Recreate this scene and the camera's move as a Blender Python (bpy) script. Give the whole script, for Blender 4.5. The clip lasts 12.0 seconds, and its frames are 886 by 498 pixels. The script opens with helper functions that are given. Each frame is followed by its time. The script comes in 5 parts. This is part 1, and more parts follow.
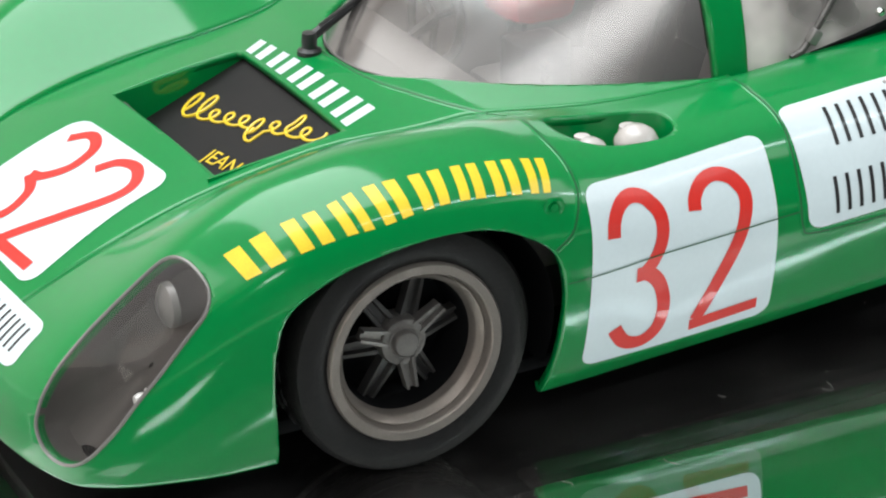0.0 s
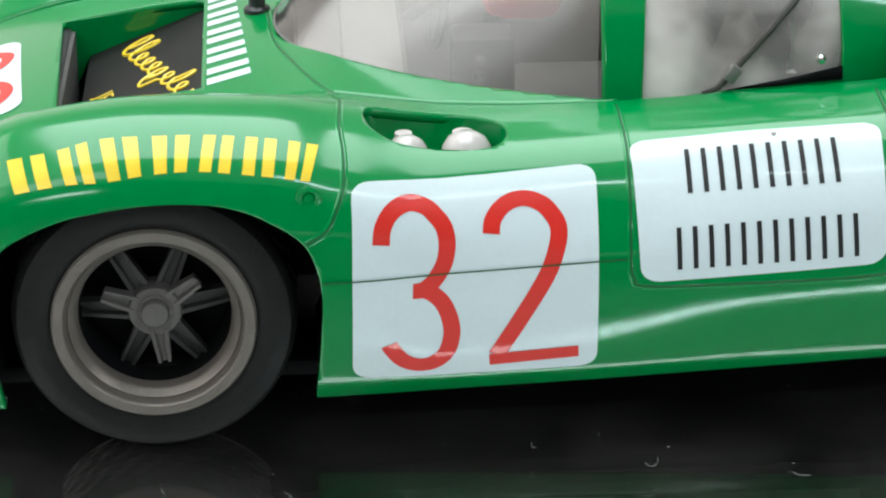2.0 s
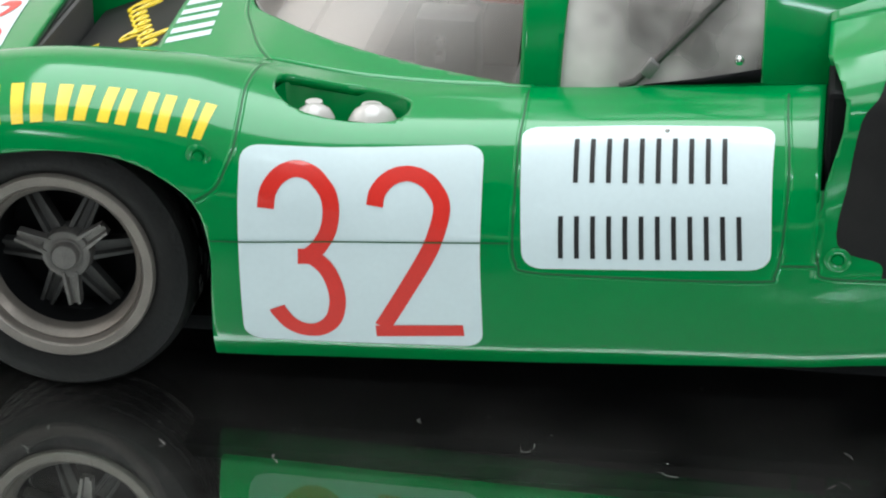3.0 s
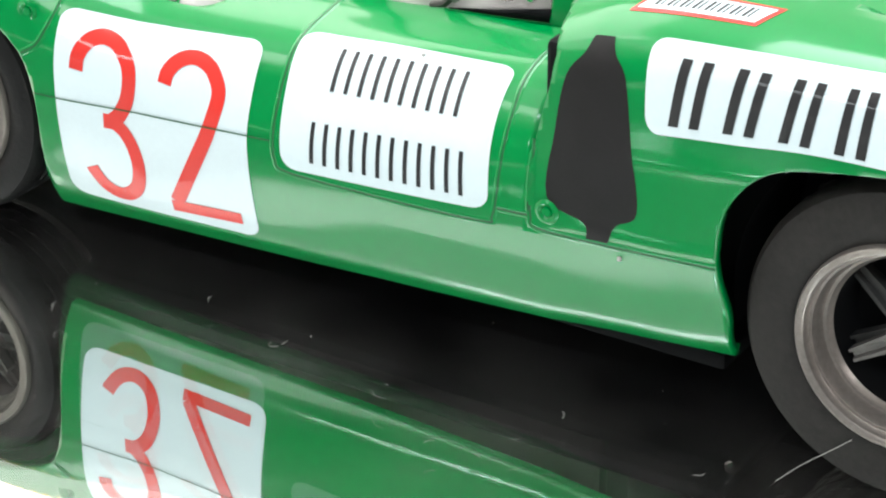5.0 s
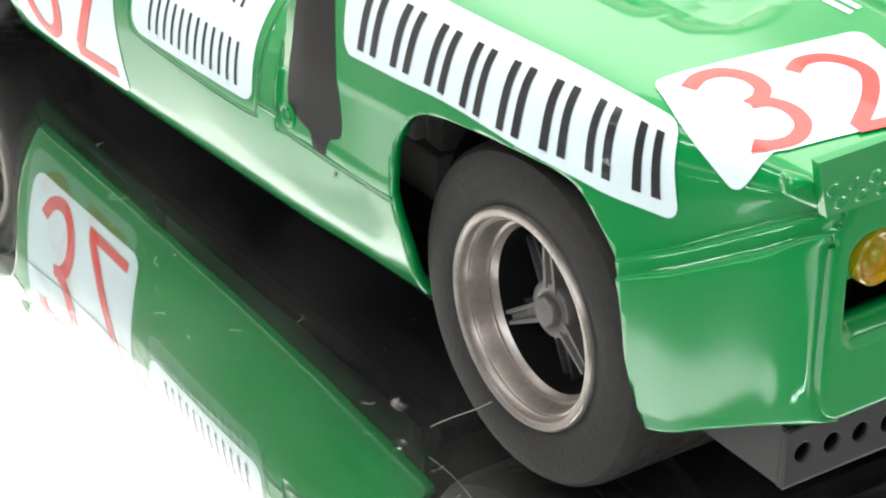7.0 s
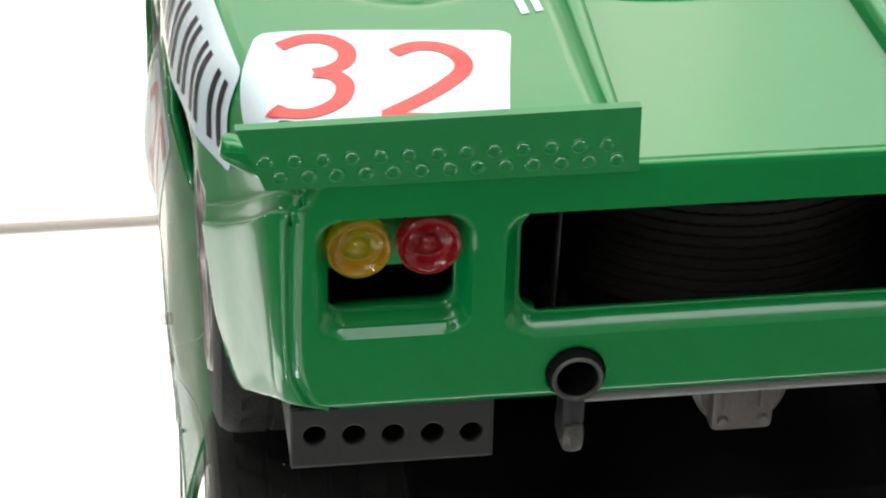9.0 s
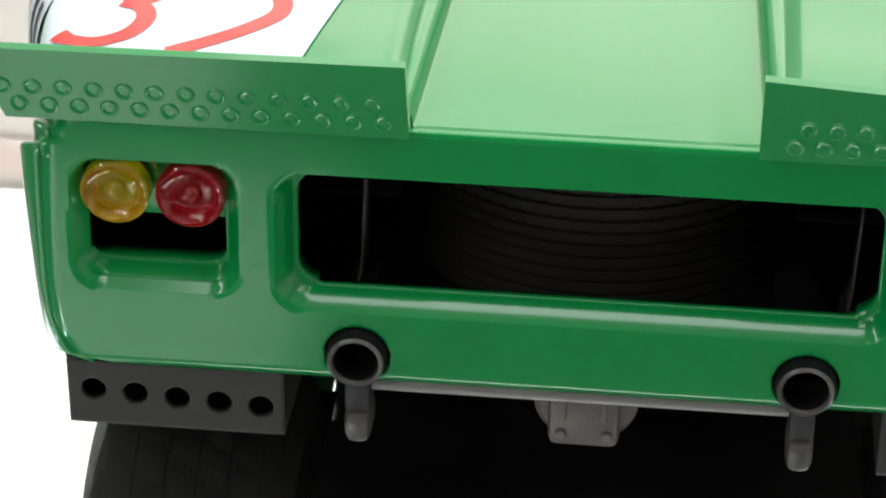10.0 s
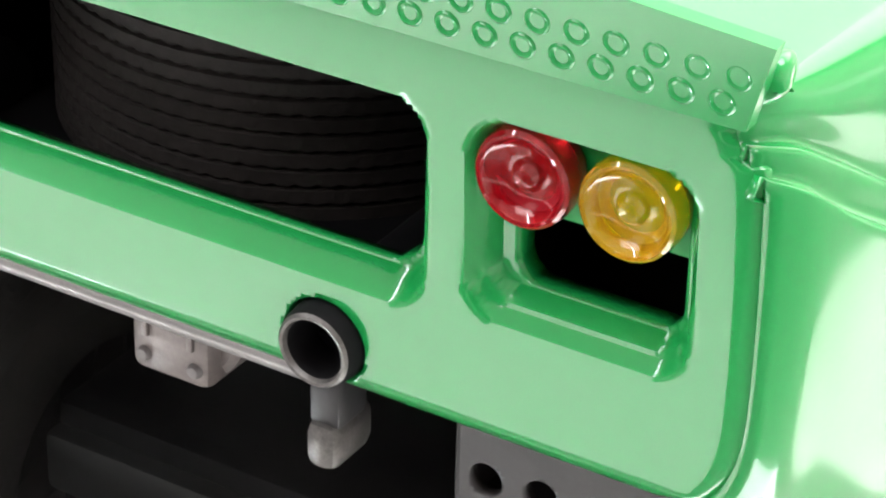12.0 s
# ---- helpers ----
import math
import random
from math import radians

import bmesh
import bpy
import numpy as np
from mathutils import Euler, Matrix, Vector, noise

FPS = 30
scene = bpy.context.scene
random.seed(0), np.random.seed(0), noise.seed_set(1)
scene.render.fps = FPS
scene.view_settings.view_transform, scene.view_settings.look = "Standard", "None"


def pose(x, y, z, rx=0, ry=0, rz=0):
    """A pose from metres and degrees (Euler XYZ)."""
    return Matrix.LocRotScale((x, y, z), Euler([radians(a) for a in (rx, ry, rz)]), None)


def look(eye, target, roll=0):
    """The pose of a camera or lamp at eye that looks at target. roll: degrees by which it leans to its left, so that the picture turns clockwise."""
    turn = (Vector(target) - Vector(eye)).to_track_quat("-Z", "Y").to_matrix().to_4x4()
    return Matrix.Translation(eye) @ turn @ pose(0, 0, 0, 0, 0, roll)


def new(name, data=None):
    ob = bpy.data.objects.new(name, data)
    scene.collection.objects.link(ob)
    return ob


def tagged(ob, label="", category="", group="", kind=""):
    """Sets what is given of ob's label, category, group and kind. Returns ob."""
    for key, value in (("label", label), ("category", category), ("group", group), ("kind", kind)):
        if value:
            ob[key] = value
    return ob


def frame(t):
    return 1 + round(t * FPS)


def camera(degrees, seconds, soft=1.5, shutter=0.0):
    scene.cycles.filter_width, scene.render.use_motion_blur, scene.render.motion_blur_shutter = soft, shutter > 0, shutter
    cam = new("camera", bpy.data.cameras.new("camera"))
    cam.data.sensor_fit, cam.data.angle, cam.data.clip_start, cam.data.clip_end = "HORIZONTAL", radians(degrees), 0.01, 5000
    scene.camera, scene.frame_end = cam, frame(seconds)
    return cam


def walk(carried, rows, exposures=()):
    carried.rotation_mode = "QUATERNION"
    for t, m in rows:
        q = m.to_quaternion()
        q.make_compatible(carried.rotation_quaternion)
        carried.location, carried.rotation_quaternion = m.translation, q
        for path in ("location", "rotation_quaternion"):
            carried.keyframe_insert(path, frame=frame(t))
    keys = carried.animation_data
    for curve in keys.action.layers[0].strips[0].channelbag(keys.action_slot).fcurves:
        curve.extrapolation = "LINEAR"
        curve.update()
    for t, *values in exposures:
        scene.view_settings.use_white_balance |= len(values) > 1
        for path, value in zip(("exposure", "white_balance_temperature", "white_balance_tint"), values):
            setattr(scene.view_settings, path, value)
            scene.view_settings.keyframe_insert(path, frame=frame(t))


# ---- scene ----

# ---------------------------------------------------------------- camera
cam = camera(18.94, 12.0, soft=2.1)
PATH = [
    (0, (-0.07332, -0.17186, 0.09293), (0.01082, -0.01156, 0.00793), -0.51),
    (0.5, (-0.04962, -0.17046, 0.08809), (0.01785, -0.00267, 0.00268), -0.16),
    (1, (-0.03027, -0.17296, 0.08545), (0.02012, 0.00141, 0.00144), -0.07),
    (1.5, (-0.01077, -0.17922, 0.08533), (0.02005, -0.00032, 0.00140), -0.16),
    (2, (0.00985, -0.18302, 0.08581), (0.02026, -0.00172, 0.00200), -0.06),
    (2.5, (0.02889, -0.18488, 0.08466), (0.02083, -0.00313, 0.00158), -0.11),
    (3, (0.04986, -0.18388, 0.08485), (0.02248, -0.00423, 0.00134), 0.05),
    (3.5, (0.06805, -0.18103, 0.08562), (0.02469, -0.00549, 0.00015), 0.26),
    (3.7, (0.07601, -0.17915, 0.08578), (0.02616, -0.00583, -0.00069), 0.34),
    (5.3, (0.13414, -0.15046, 0.08747), (0.03023, -0.00726, -0.00579), -0.47),
    (5.5, (0.13980, -0.14598, 0.08770), (0.03068, -0.00759, -0.00687), -0.62),
    (6, (0.15493, -0.13396, 0.08832), (0.03248, -0.00803, -0.00732), 0.03),
    (6.5, (0.16801, -0.11991, 0.08830), (0.03433, -0.00698, -0.00853), 0.20),
    (7, (0.17868, -0.10546, 0.08892), (0.03595, -0.00648, -0.01022), 0.88),
    (7.2, (0.18161, -0.09979, 0.08964), (0.03656, -0.00611, -0.01127), 2.19),
    (8.8, (0.20412, -0.04258, 0.08965), (0.03654, -0.00732, -0.01367), -0.06),
    (9, (0.20641, -0.03364, 0.08848), (0.03611, -0.00836, -0.01330), 1.02),
    (9.5, (0.20788, -0.01331, 0.08703), (0.03524, -0.00997, -0.01390), 0.42),
    (10, (0.19854, 0.00385, 0.08184), (0.02733, -0.01323, -0.02012), 0.60),
    (10.5, (0.18769, 0.01852, 0.07669), (0.02009, -0.01911, -0.02576), 0.47),
    (11, (0.17440, 0.03081, 0.07100), (0.01328, -0.02557, -0.03322), 0.68),
    (11.5, (0.16548, 0.04056, 0.06527), (0.00958, -0.03174, -0.03705), 0.04),
    (12, (0.15477, 0.04989, 0.05971), (0.00677, -0.03877, -0.04146), 1.34),
]
EXPOSURES = [(0.0, -0.25, 6400, 8), (1.0, -0.25, 6200, 4), (3.7, -0.25, 6200, 4), (5.3, 0.5, 6450, 8), (7.2, 0.45, 6500, 10), (8.8, -0.4, 6550, 10), (9.5, -0.42, 6550, 10), (10.5, 0.35, 6550, 11), (11.0, 0.75, 6650, 14), (12.0, 1.15, 6700, 18)]
walk(cam, [(t, look(eye, target, roll)) for t, eye, target, roll in PATH], EXPOSURES)

# ---------------------------------------------------------------- world and light
world = bpy.data.worlds.new("world")
scene.world = world
world.use_nodes = True
wn = world.node_tree.nodes
wn["Background"].inputs["Color"].default_value = (1.0, 0.97, 0.94, 1)
wn["Background"].inputs["Strength"].default_value = 0.3


def area_lamp(name, eye, target, sx, sy, watts, colour=(1, 1, 1)):
    data = bpy.data.lights.new(name, "AREA")
    data.shape, data.size, data.size_y, data.energy, data.color = "RECTANGLE", sx, sy, watts, colour
    ob = new(name, data)
    ob.matrix_world = look(eye, target)
    return ob


area_lamp("ceiling_panel_light", (-1.875, 0.725, 1.52), (-1.875, 0.725, 0.0), 1.41, 2.3, 26, (1.0, 0.97, 0.95))
area_lamp("ceiling_panel_light", (2.15, -1.4, 1.50), (2.15, -1.4, 0.0), 1.3, 2.0, 25, (1.0, 0.96, 0.96))
area_lamp("ceiling_panel_light", (-0.1, 0.55, 1.50), (-0.1, 0.55, 0.0), 1.2, 1.7, 44, (0.94, 0.99, 1.0))
area_lamp("ceiling_panel_light", (-1.05, -0.6, 1.50), (-1.05, -0.6, 0.0), 1.2, 0.8, 2.5, (0.97, 0.99, 1.0))
area_lamp("ceiling_panel_light", (-2.14, -0.92, 1.523), (-2.14, -0.92, 0.0), 0.88, 1.06, 4.8, (1.0, 0.98, 0.96))
# added glow panel before the west wall, in place of its brightness
area_lamp("wall_glow_panel", (-2.54, 0.33, 1.25), (0.0, 0.33, 1.25), 2.15, 0.46, 7.0, (1.0, 0.9, 0.83))
area_lamp("ceiling_panel_light", (-0.95, -1.42, 1.50), (-0.95, -1.42, 0.0), 0.8, 0.78, 9, (1.0, 0.98, 0.97))
area_lamp("ceiling_tube_light", (1.0, -1.4, 1.45), (1.0, -1.4, 0.0), 1.6, 0.1, 15, (0.82, 0.95, 1.0))
area_lamp("window_light", (2.8, -1.5, 0.9), (0.0, 0.0, 0.1), 2.2, 1.3, 4.5, (1.0, 0.98, 0.95))
area_lamp("window_light", (-1.1, -2.7, 1.0), (0.0, 0.0, 0.1), 0.45, 0.14, 4.0, (0.92, 0.98, 1.0))

# ---------------------------------------------------------------- materials


def material(name, colour, rough=0.5, metal=0.0, coat=0.0, spec=0.5, vary=0.0, scale=400.0, bump=0.0, bump_scale=1500.0, trans=0.0, ior=1.45, rough_vary=0.0):
    """A principled material with mottled colour and fine relief; scales are per metre."""
    m = bpy.data.materials.new(name)
    m.use_nodes = True
    nt = m.node_tree
    p = nt.nodes["Principled BSDF"]
    p.inputs["Base Color"].default_value = (*colour, 1)
    p.inputs["Roughness"].default_value = rough
    p.inputs["Metallic"].default_value = metal
    p.inputs["Coat Weight"].default_value = coat
    p.inputs["Coat Roughness"].default_value = 0.03
    p.inputs["Specular IOR Level"].default_value = spec
    p.inputs["Transmission Weight"].default_value = trans
    p.inputs["IOR"].default_value = ior
    tc = nt.nodes.new("ShaderNodeTexCoord")
    if vary or rough_vary:
        n1 = nt.nodes.new("ShaderNodeTexNoise")
        n1.inputs["Scale"].default_value, n1.inputs["Detail"].default_value = scale, 6
        n2 = nt.nodes.new("ShaderNodeTexNoise")
        n2.inputs["Scale"].default_value, n2.inputs["Detail"].default_value = scale * 9, 4
        mix = nt.nodes.new("ShaderNodeMath")
        mix.operation = "ADD"
        for n in (n1, n2):
            nt.links.new(tc.outputs["Object"], n.inputs["Vector"])
        nt.links.new(n1.outputs["Fac"], mix.inputs[0])
        nt.links.new(n2.outputs["Fac"], mix.inputs[1])
        if vary:
            r = nt.nodes.new("ShaderNodeMapRange")
            r.inputs["From Min"].default_value, r.inputs["From Max"].default_value = 0.6, 1.4
            r.inputs["To Min"].default_value, r.inputs["To Max"].default_value = 1 - vary, 1 + vary
            h = nt.nodes.new("ShaderNodeHueSaturation")
            h.inputs["Color"].default_value = (*colour, 1)
            nt.links.new(mix.outputs[0], r.inputs["Value"])
            nt.links.new(r.outputs["Result"], h.inputs["Value"])
            nt.links.new(h.outputs["Color"], p.inputs["Base Color"])
        if rough_vary:
            r2 = nt.nodes.new("ShaderNodeMapRange")
            r2.inputs["From Min"].default_value, r2.inputs["From Max"].default_value = 0.6, 1.4
            r2.inputs["To Min"].default_value, r2.inputs["To Max"].default_value = max(0.02, rough - rough_vary), rough + rough_vary
            nt.links.new(mix.outputs[0], r2.inputs["Value"])
            nt.links.new(r2.outputs["Result"], p.inputs["Roughness"])
    if bump:
        nb = nt.nodes.new("ShaderNodeTexNoise")
        nb.inputs["Scale"].default_value, nb.inputs["Detail"].default_value = bump_scale, 5
        b = nt.nodes.new("ShaderNodeBump")
        b.inputs["Strength"].default_value, b.inputs["Distance"].default_value = bump, 0.0002
        nt.links.new(tc.outputs["Object"], nb.inputs["Vector"])
        nt.links.new(nb.outputs["Fac"], b.inputs["Height"])
        nt.links.new(b.outputs["Normal"], p.inputs["Normal"])
    return m


GREEN = material("green_paint", (0.0, 0.2, 0.042), 0.33, coat=0.9, spec=0.1, vary=0.05, scale=120, bump=0.015, bump_scale=1500, rough_vary=0.04)
GREEN.node_tree.nodes["Principled BSDF"].inputs["Coat Roughness"].default_value = 0.1
# darker green: shade inside the panel grooves, put into the colour
GROOVE_SHADE = material("groove_shade", (0.001, 0.075, 0.018), 0.5, vary=0.1)
WHITE = material("white_print", (0.60, 0.685, 0.715), 0.35, coat=0.4, vary=0.03, scale=300, rough_vary=0.05)
WHITE.node_tree.nodes["Principled BSDF"].inputs["Coat Roughness"].default_value = 0.12
RED = material("red_print", (0.62, 0.02, 0.012), 0.38, coat=0.3, vary=0.08, scale=700)
YELLOW = material("yellow_print", (0.78, 0.55, 0.02), 0.38, coat=0.3, vary=0.12, scale=900)
BLACKP = material("black_print", (0.012, 0.011, 0.012), 0.42, coat=0.2, vary=0.15, scale=800)
DECALBLACK = material("matt_black_decal", (0.012, 0.011, 0.011), 0.5, spec=0.2, vary=0.15, scale=700)
RUBBER = material("tyre_rubber", (0.0075, 0.007, 0.0068), 0.5, vary=0.28, scale=180, bump=0.25, bump_scale=2500, spec=0.25)
# dusty brown, plus extra light on rear tyres and drum in the colour
DUSTY_LIT = material("dusty_lit_rubber", (0.018, 0.0158, 0.0145), 0.6, vary=0.35, scale=220, bump=0.3, bump_scale=2500, spec=0.25)
RIM = material("grey_rim", (0.21, 0.185, 0.165), 0.36, metal=0.55, vary=0.12, scale=600, bump=0.08, bump_scale=3000, rough_vary=0.08)
DISH = material("dull_dish_metal", (0.29, 0.255, 0.235), 0.32, metal=0.7, vary=0.2, scale=300, bump=0.03, bump_scale=2500)
SPOKE = material("dark_spoke", (0.075, 0.072, 0.07), 0.42, metal=0.5, vary=0.15, scale=700, bump=0.1, bump_scale=3000)
SPINNER = material("spinner_grey", (0.14, 0.13, 0.122), 0.36, metal=0.5, vary=0.2, scale=700, bump=0.1, bump_scale=3000)
BOXM = material("grey_box_plastic", (0.019, 0.0172, 0.0168), 0.5, vary=0.15, scale=500, bump=0.1, bump_scale=2000)
CHASSIS = material("black_plastic", (0.013, 0.0125, 0.013), 0.5, vary=0.15, scale=500, bump=0.1, bump_scale=2000)
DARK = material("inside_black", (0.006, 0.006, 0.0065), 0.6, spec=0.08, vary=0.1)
GREYPL = material("grey_plastic", (0.15, 0.14, 0.135), 0.5, vary=0.12, scale=600, bump=0.1)
TABM = material("dull_gearbox_metal", (0.15, 0.13, 0.122), 0.45, metal=0.4, vary=0.2, scale=500, bump=0.1, bump_scale=2500)
SILVER = material("silver_plastic", (0.2, 0.19, 0.185), 0.38, metal=0.4, vary=0.1, scale=800)
CHROME = material("chrome", (0.75, 0.75, 0.75), 0.12, metal=1.0, vary=0.05, scale=900)
PEARL = material("pearl_lamp", (0.48, 0.44, 0.425), 0.25, coat=0.6, vary=0.06, scale=700)
SEAT = material("seat_cloth", (0.14, 0.125, 0.12), 0.7, vary=0.15, scale=500)
REDIN = material("red_trim", (0.8, 0.02, 0.028), 0.4, vary=0.1, scale=600)
WALLM = material("white_wall", (0.91, 0.85, 0.815), 0.8, vary=0.04, scale=6, bump=0.05, bump_scale=200)
# dark so that the unseen east and south walls cut light on the paint
DIMWALL = material("dim_wall", (0.055, 0.054, 0.056), 0.8, vary=0.06, scale=6, bump=0.05, bump_scale=200)
CEILM = material("ceiling_paint", (0.86, 0.84, 0.82), 0.85, vary=0.03, scale=5)
TRIMM = material("trim_band", (0.88, 0.82, 0.79), 0.8)


def feathered(mat, inner, outer, mid, reach):
    """A band whose colour fades out from its middle height."""
    nt = mat.node_tree
    tc, sep = nt.nodes.new("ShaderNodeTexCoord"), nt.nodes.new("ShaderNodeSeparateXYZ")
    off, far = nt.nodes.new("ShaderNodeMath"), nt.nodes.new("ShaderNodeMath")
    off.operation, off.inputs[1].default_value, far.operation = "SUBTRACT", mid, "ABSOLUTE"
    ramp = nt.nodes.new("ShaderNodeMapRange")
    ramp.interpolation_type = "SMOOTHSTEP"
    ramp.inputs["From Max"].default_value = reach
    grain = nt.nodes.new("ShaderNodeTexNoise")
    grain.inputs["Scale"].default_value = 25
    blur = nt.nodes.new("ShaderNodeMath")
    blur.operation, blur.inputs[1].default_value = "MULTIPLY_ADD", 0.02
    mix = nt.nodes.new("ShaderNodeMix")
    mix.data_type = "RGBA"
    mix.inputs["A"].default_value, mix.inputs["B"].default_value = (*inner, 1), (*outer, 1)
    for a, b in ((tc.outputs["Object"], sep.inputs[0]), (tc.outputs["Object"], grain.inputs["Vector"]), (grain.outputs["Fac"], blur.inputs[0]), (sep.outputs["Z"], blur.inputs[2]), (blur.outputs[0], off.inputs[0]), (off.outputs[0], far.inputs[0]), (far.outputs[0], ramp.inputs["Value"]), (ramp.outputs["Result"], mix.inputs["Factor"]), (mix.outputs["Result"], nt.nodes["Principled BSDF"].inputs["Base Color"])):
        nt.links.new(a, b)


feathered(TRIMM, (0.93, 0.74, 0.7), (0.96, 0.91, 0.87), 1.497, 0.05)
TABLEM = material("table_laminate", (0.7, 0.68, 0.66), 0.5, vary=0.05, scale=20)
BACKM = material("mirror_silver", (0.84, 0.86, 0.85), 0.015, metal=1.0)
AMBERL = material("amber_lens", (0.98, 0.5, 0.004), 0.08, trans=0.8, ior=1.49, coat=0.12)
REDL = material("red_lens", (0.72, 0.004, 0.014), 0.08, trans=0.8, ior=1.49, coat=0.12)
SPECK = material("dust_speck", (0.4, 0.39, 0.37), 0.9)
LIP = material("worn_lip", (0.09, 0.085, 0.08), 0.4, metal=0.6, vary=0.35, scale=900)
PALE = material("pale_trim", (0.3, 0.27, 0.255), 0.55, vary=0.12, scale=400)
CABIN = material("cabin_grey", (0.1, 0.09, 0.088), 0.6, vary=0.1, scale=500)


def sheet_glass(name, tint, gloss, rough=0.02, haze=0.0):
    """Thin clear sheet: mostly see-through, with a mirror-like gloss that grows towards grazing."""
    m = bpy.data.materials.new(name)
    m.use_nodes = True
    nt = m.node_tree
    nt.nodes.remove(nt.nodes["Principled BSDF"])
    out = nt.nodes["Material Output"]
    tr = nt.nodes.new("ShaderNodeBsdfTransparent")
    tr.inputs["Color"].default_value = (*tint, 1)
    gl = nt.nodes.new("ShaderNodeBsdfGlossy")
    gl.inputs["Roughness"].default_value = rough
    lw = nt.nodes.new("ShaderNodeLayerWeight")
    lw.inputs["Blend"].default_value = 0.5
    pw = nt.nodes.new("ShaderNodeMath")
    pw.operation, pw.inputs[1].default_value = "POWER", 4.0
    fr = nt.nodes.new("ShaderNodeMapRange")
    fr.inputs["To Min"].default_value, fr.inputs["To Max"].default_value = gloss, 0.9
    nt.links.new(lw.outputs["Facing"], pw.inputs[0])
    nt.links.new(pw.outputs[0], fr.inputs["Value"])
    mx = nt.nodes.new("ShaderNodeMixShader")
    nt.links.new(fr.outputs["Result"], mx.inputs[0])
    nt.links.new(tr.outputs["BSDF"], mx.inputs[1])
    nt.links.new(gl.outputs["BSDF"], mx.inputs[2])
    if haze:
        df = nt.nodes.new("ShaderNodeBsdfDiffuse")
        df.inputs["Color"].default_value = (0.78, 0.72, 0.69, 1)
        hz = nt.nodes.new("ShaderNodeMixShader")
        tc = nt.nodes.new("ShaderNodeTexCoord")
        nz = nt.nodes.new("ShaderNodeTexNoise")
        nz.inputs["Scale"].default_value, nz.inputs["Detail"].default_value = 110, 3
        rg = nt.nodes.new("ShaderNodeMapRange")
        rg.inputs["From Min"].default_value, rg.inputs["From Max"].default_value = 0.35, 0.65
        rg.inputs["To Min"].default_value, rg.inputs["To Max"].default_value = haze * 0.3, haze * 1.7
        nt.links.new(tc.outputs["Object"], nz.inputs["Vector"])
        nt.links.new(nz.outputs["Fac"], rg.inputs["Value"])
        nt.links.new(rg.outputs["Result"], hz.inputs[0])
        nt.links.new(mx.outputs["Shader"], hz.inputs[1])
        nt.links.new(df.outputs["BSDF"], hz.inputs[2])
        mx = hz
    nt.links.new(mx.outputs["Shader"], out.inputs["Surface"])
    return m


PANE = sheet_glass("screen_pane", (0.7, 0.67, 0.655), 0.24, 0.2, 0.02)
# patchy haze: film on the plastic, and cloudy reflections put into its colour
SIDEPANE = sheet_glass("side_pane", (0.74, 0.72, 0.71), 0.28, 0.14, 0.5)
COVER = sheet_glass("lamp_cover", (0.8, 0.79, 0.78), 0.03, 0.05)
WELL = material("lamp_well", (0.085, 0.076, 0.072), 0.5, vary=0.12, scale=300, coat=0.2)
REFLECTOR = material("lamp_reflector", (0.34, 0.33, 0.32), 0.3, metal=0.6, vary=0.08, scale=900)
SHINE = material("lamp_foil", (0.75, 0.74, 0.72), 0.35, metal=0.35, vary=0.08, scale=900)
TOPGLASS = sheet_glass("mirror_glass", (0.95, 0.97, 0.96), 0.05, 0.02, 0.009)

# ---------------------------------------------------------------- mesh helpers (millimetres)
MM = 0.001


def finish(name, bm, mat, parent=None, label="", smooth=True, angle=40):
    bmesh.ops.remove_doubles(bm, verts=bm.verts, dist=0.002)
    bmesh.ops.recalc_face_normals(bm, faces=bm.faces)
    for f in bm.faces:
        f.smooth = smooth
    if smooth:
        for e in bm.edges:
            if len(e.link_faces) == 2 and e.calc_face_angle(0) > radians(angle):
                e.smooth = False
    for v in bm.verts:
        v.co *= MM
    me = bpy.data.meshes.new(name)
    bm.to_mesh(me)
    bm.free()
    me.materials.append(mat)
    ob = new(name, me)
    if parent:
        ob.parent = parent
    if label:
        tagged(ob, label)
    return ob


def part(name, bm, mat, parent, label="", smooth=True, angle=40):
    return finish(name, bm, mat, parent, label, smooth, angle)


def box(bm, x0, x1, y0, y1, z0, z1, bevel=0.0):
    r = bmesh.ops.create_cube(bm, size=1)
    for v in r["verts"]:
        v.co = Vector(((x0 + x1) / 2 + v.co.x * (x1 - x0), (y0 + y1) / 2 + v.co.y * (y1 - y0), (z0 + z1) / 2 + v.co.z * (z1 - z0)))
    if bevel:
        es = {e for v in r["verts"] for e in v.link_edges}
        bmesh.ops.bevel(bm, geom=list(es), offset=bevel, segments=2, affect="EDGES", profile=0.5)
    return bm


def grid(bm, rows, close_u=False, close_v=False):
    """Faces through a table of points; returns the table of vertices."""
    vs = [[bm.verts.new(p) for p in row] for row in rows]
    n, m = len(vs), len(vs[0])
    for i in range(n if close_u else n - 1):
        for j in range(m if close_v else m - 1):
            q = [vs[i][j], vs[(i + 1) % n][j], vs[(i + 1) % n][(j + 1) % m], vs[i][(j + 1) % m]]
            try:
                bm.faces.new(q)
            except ValueError:
                pass
    return vs


def lathe(bm, profile, centre, axis="y", n=64, start=0.0, full=True):
    """Turns (radius, along) pairs about an axis through centre."""
    rows = []
    for r, a in profile:
        row = []
        for k in range(n):
            t = 2 * math.pi * k / n
            c, s = r * math.cos(t), r * math.sin(t)
            p = (c, a, s) if axis == "y" else (a, c, s) if axis == "x" else (c, s, a)
            row.append(Vector(p) + Vector(centre))
        rows.append(row)
    grid(bm, rows, close_v=True)
    return bm


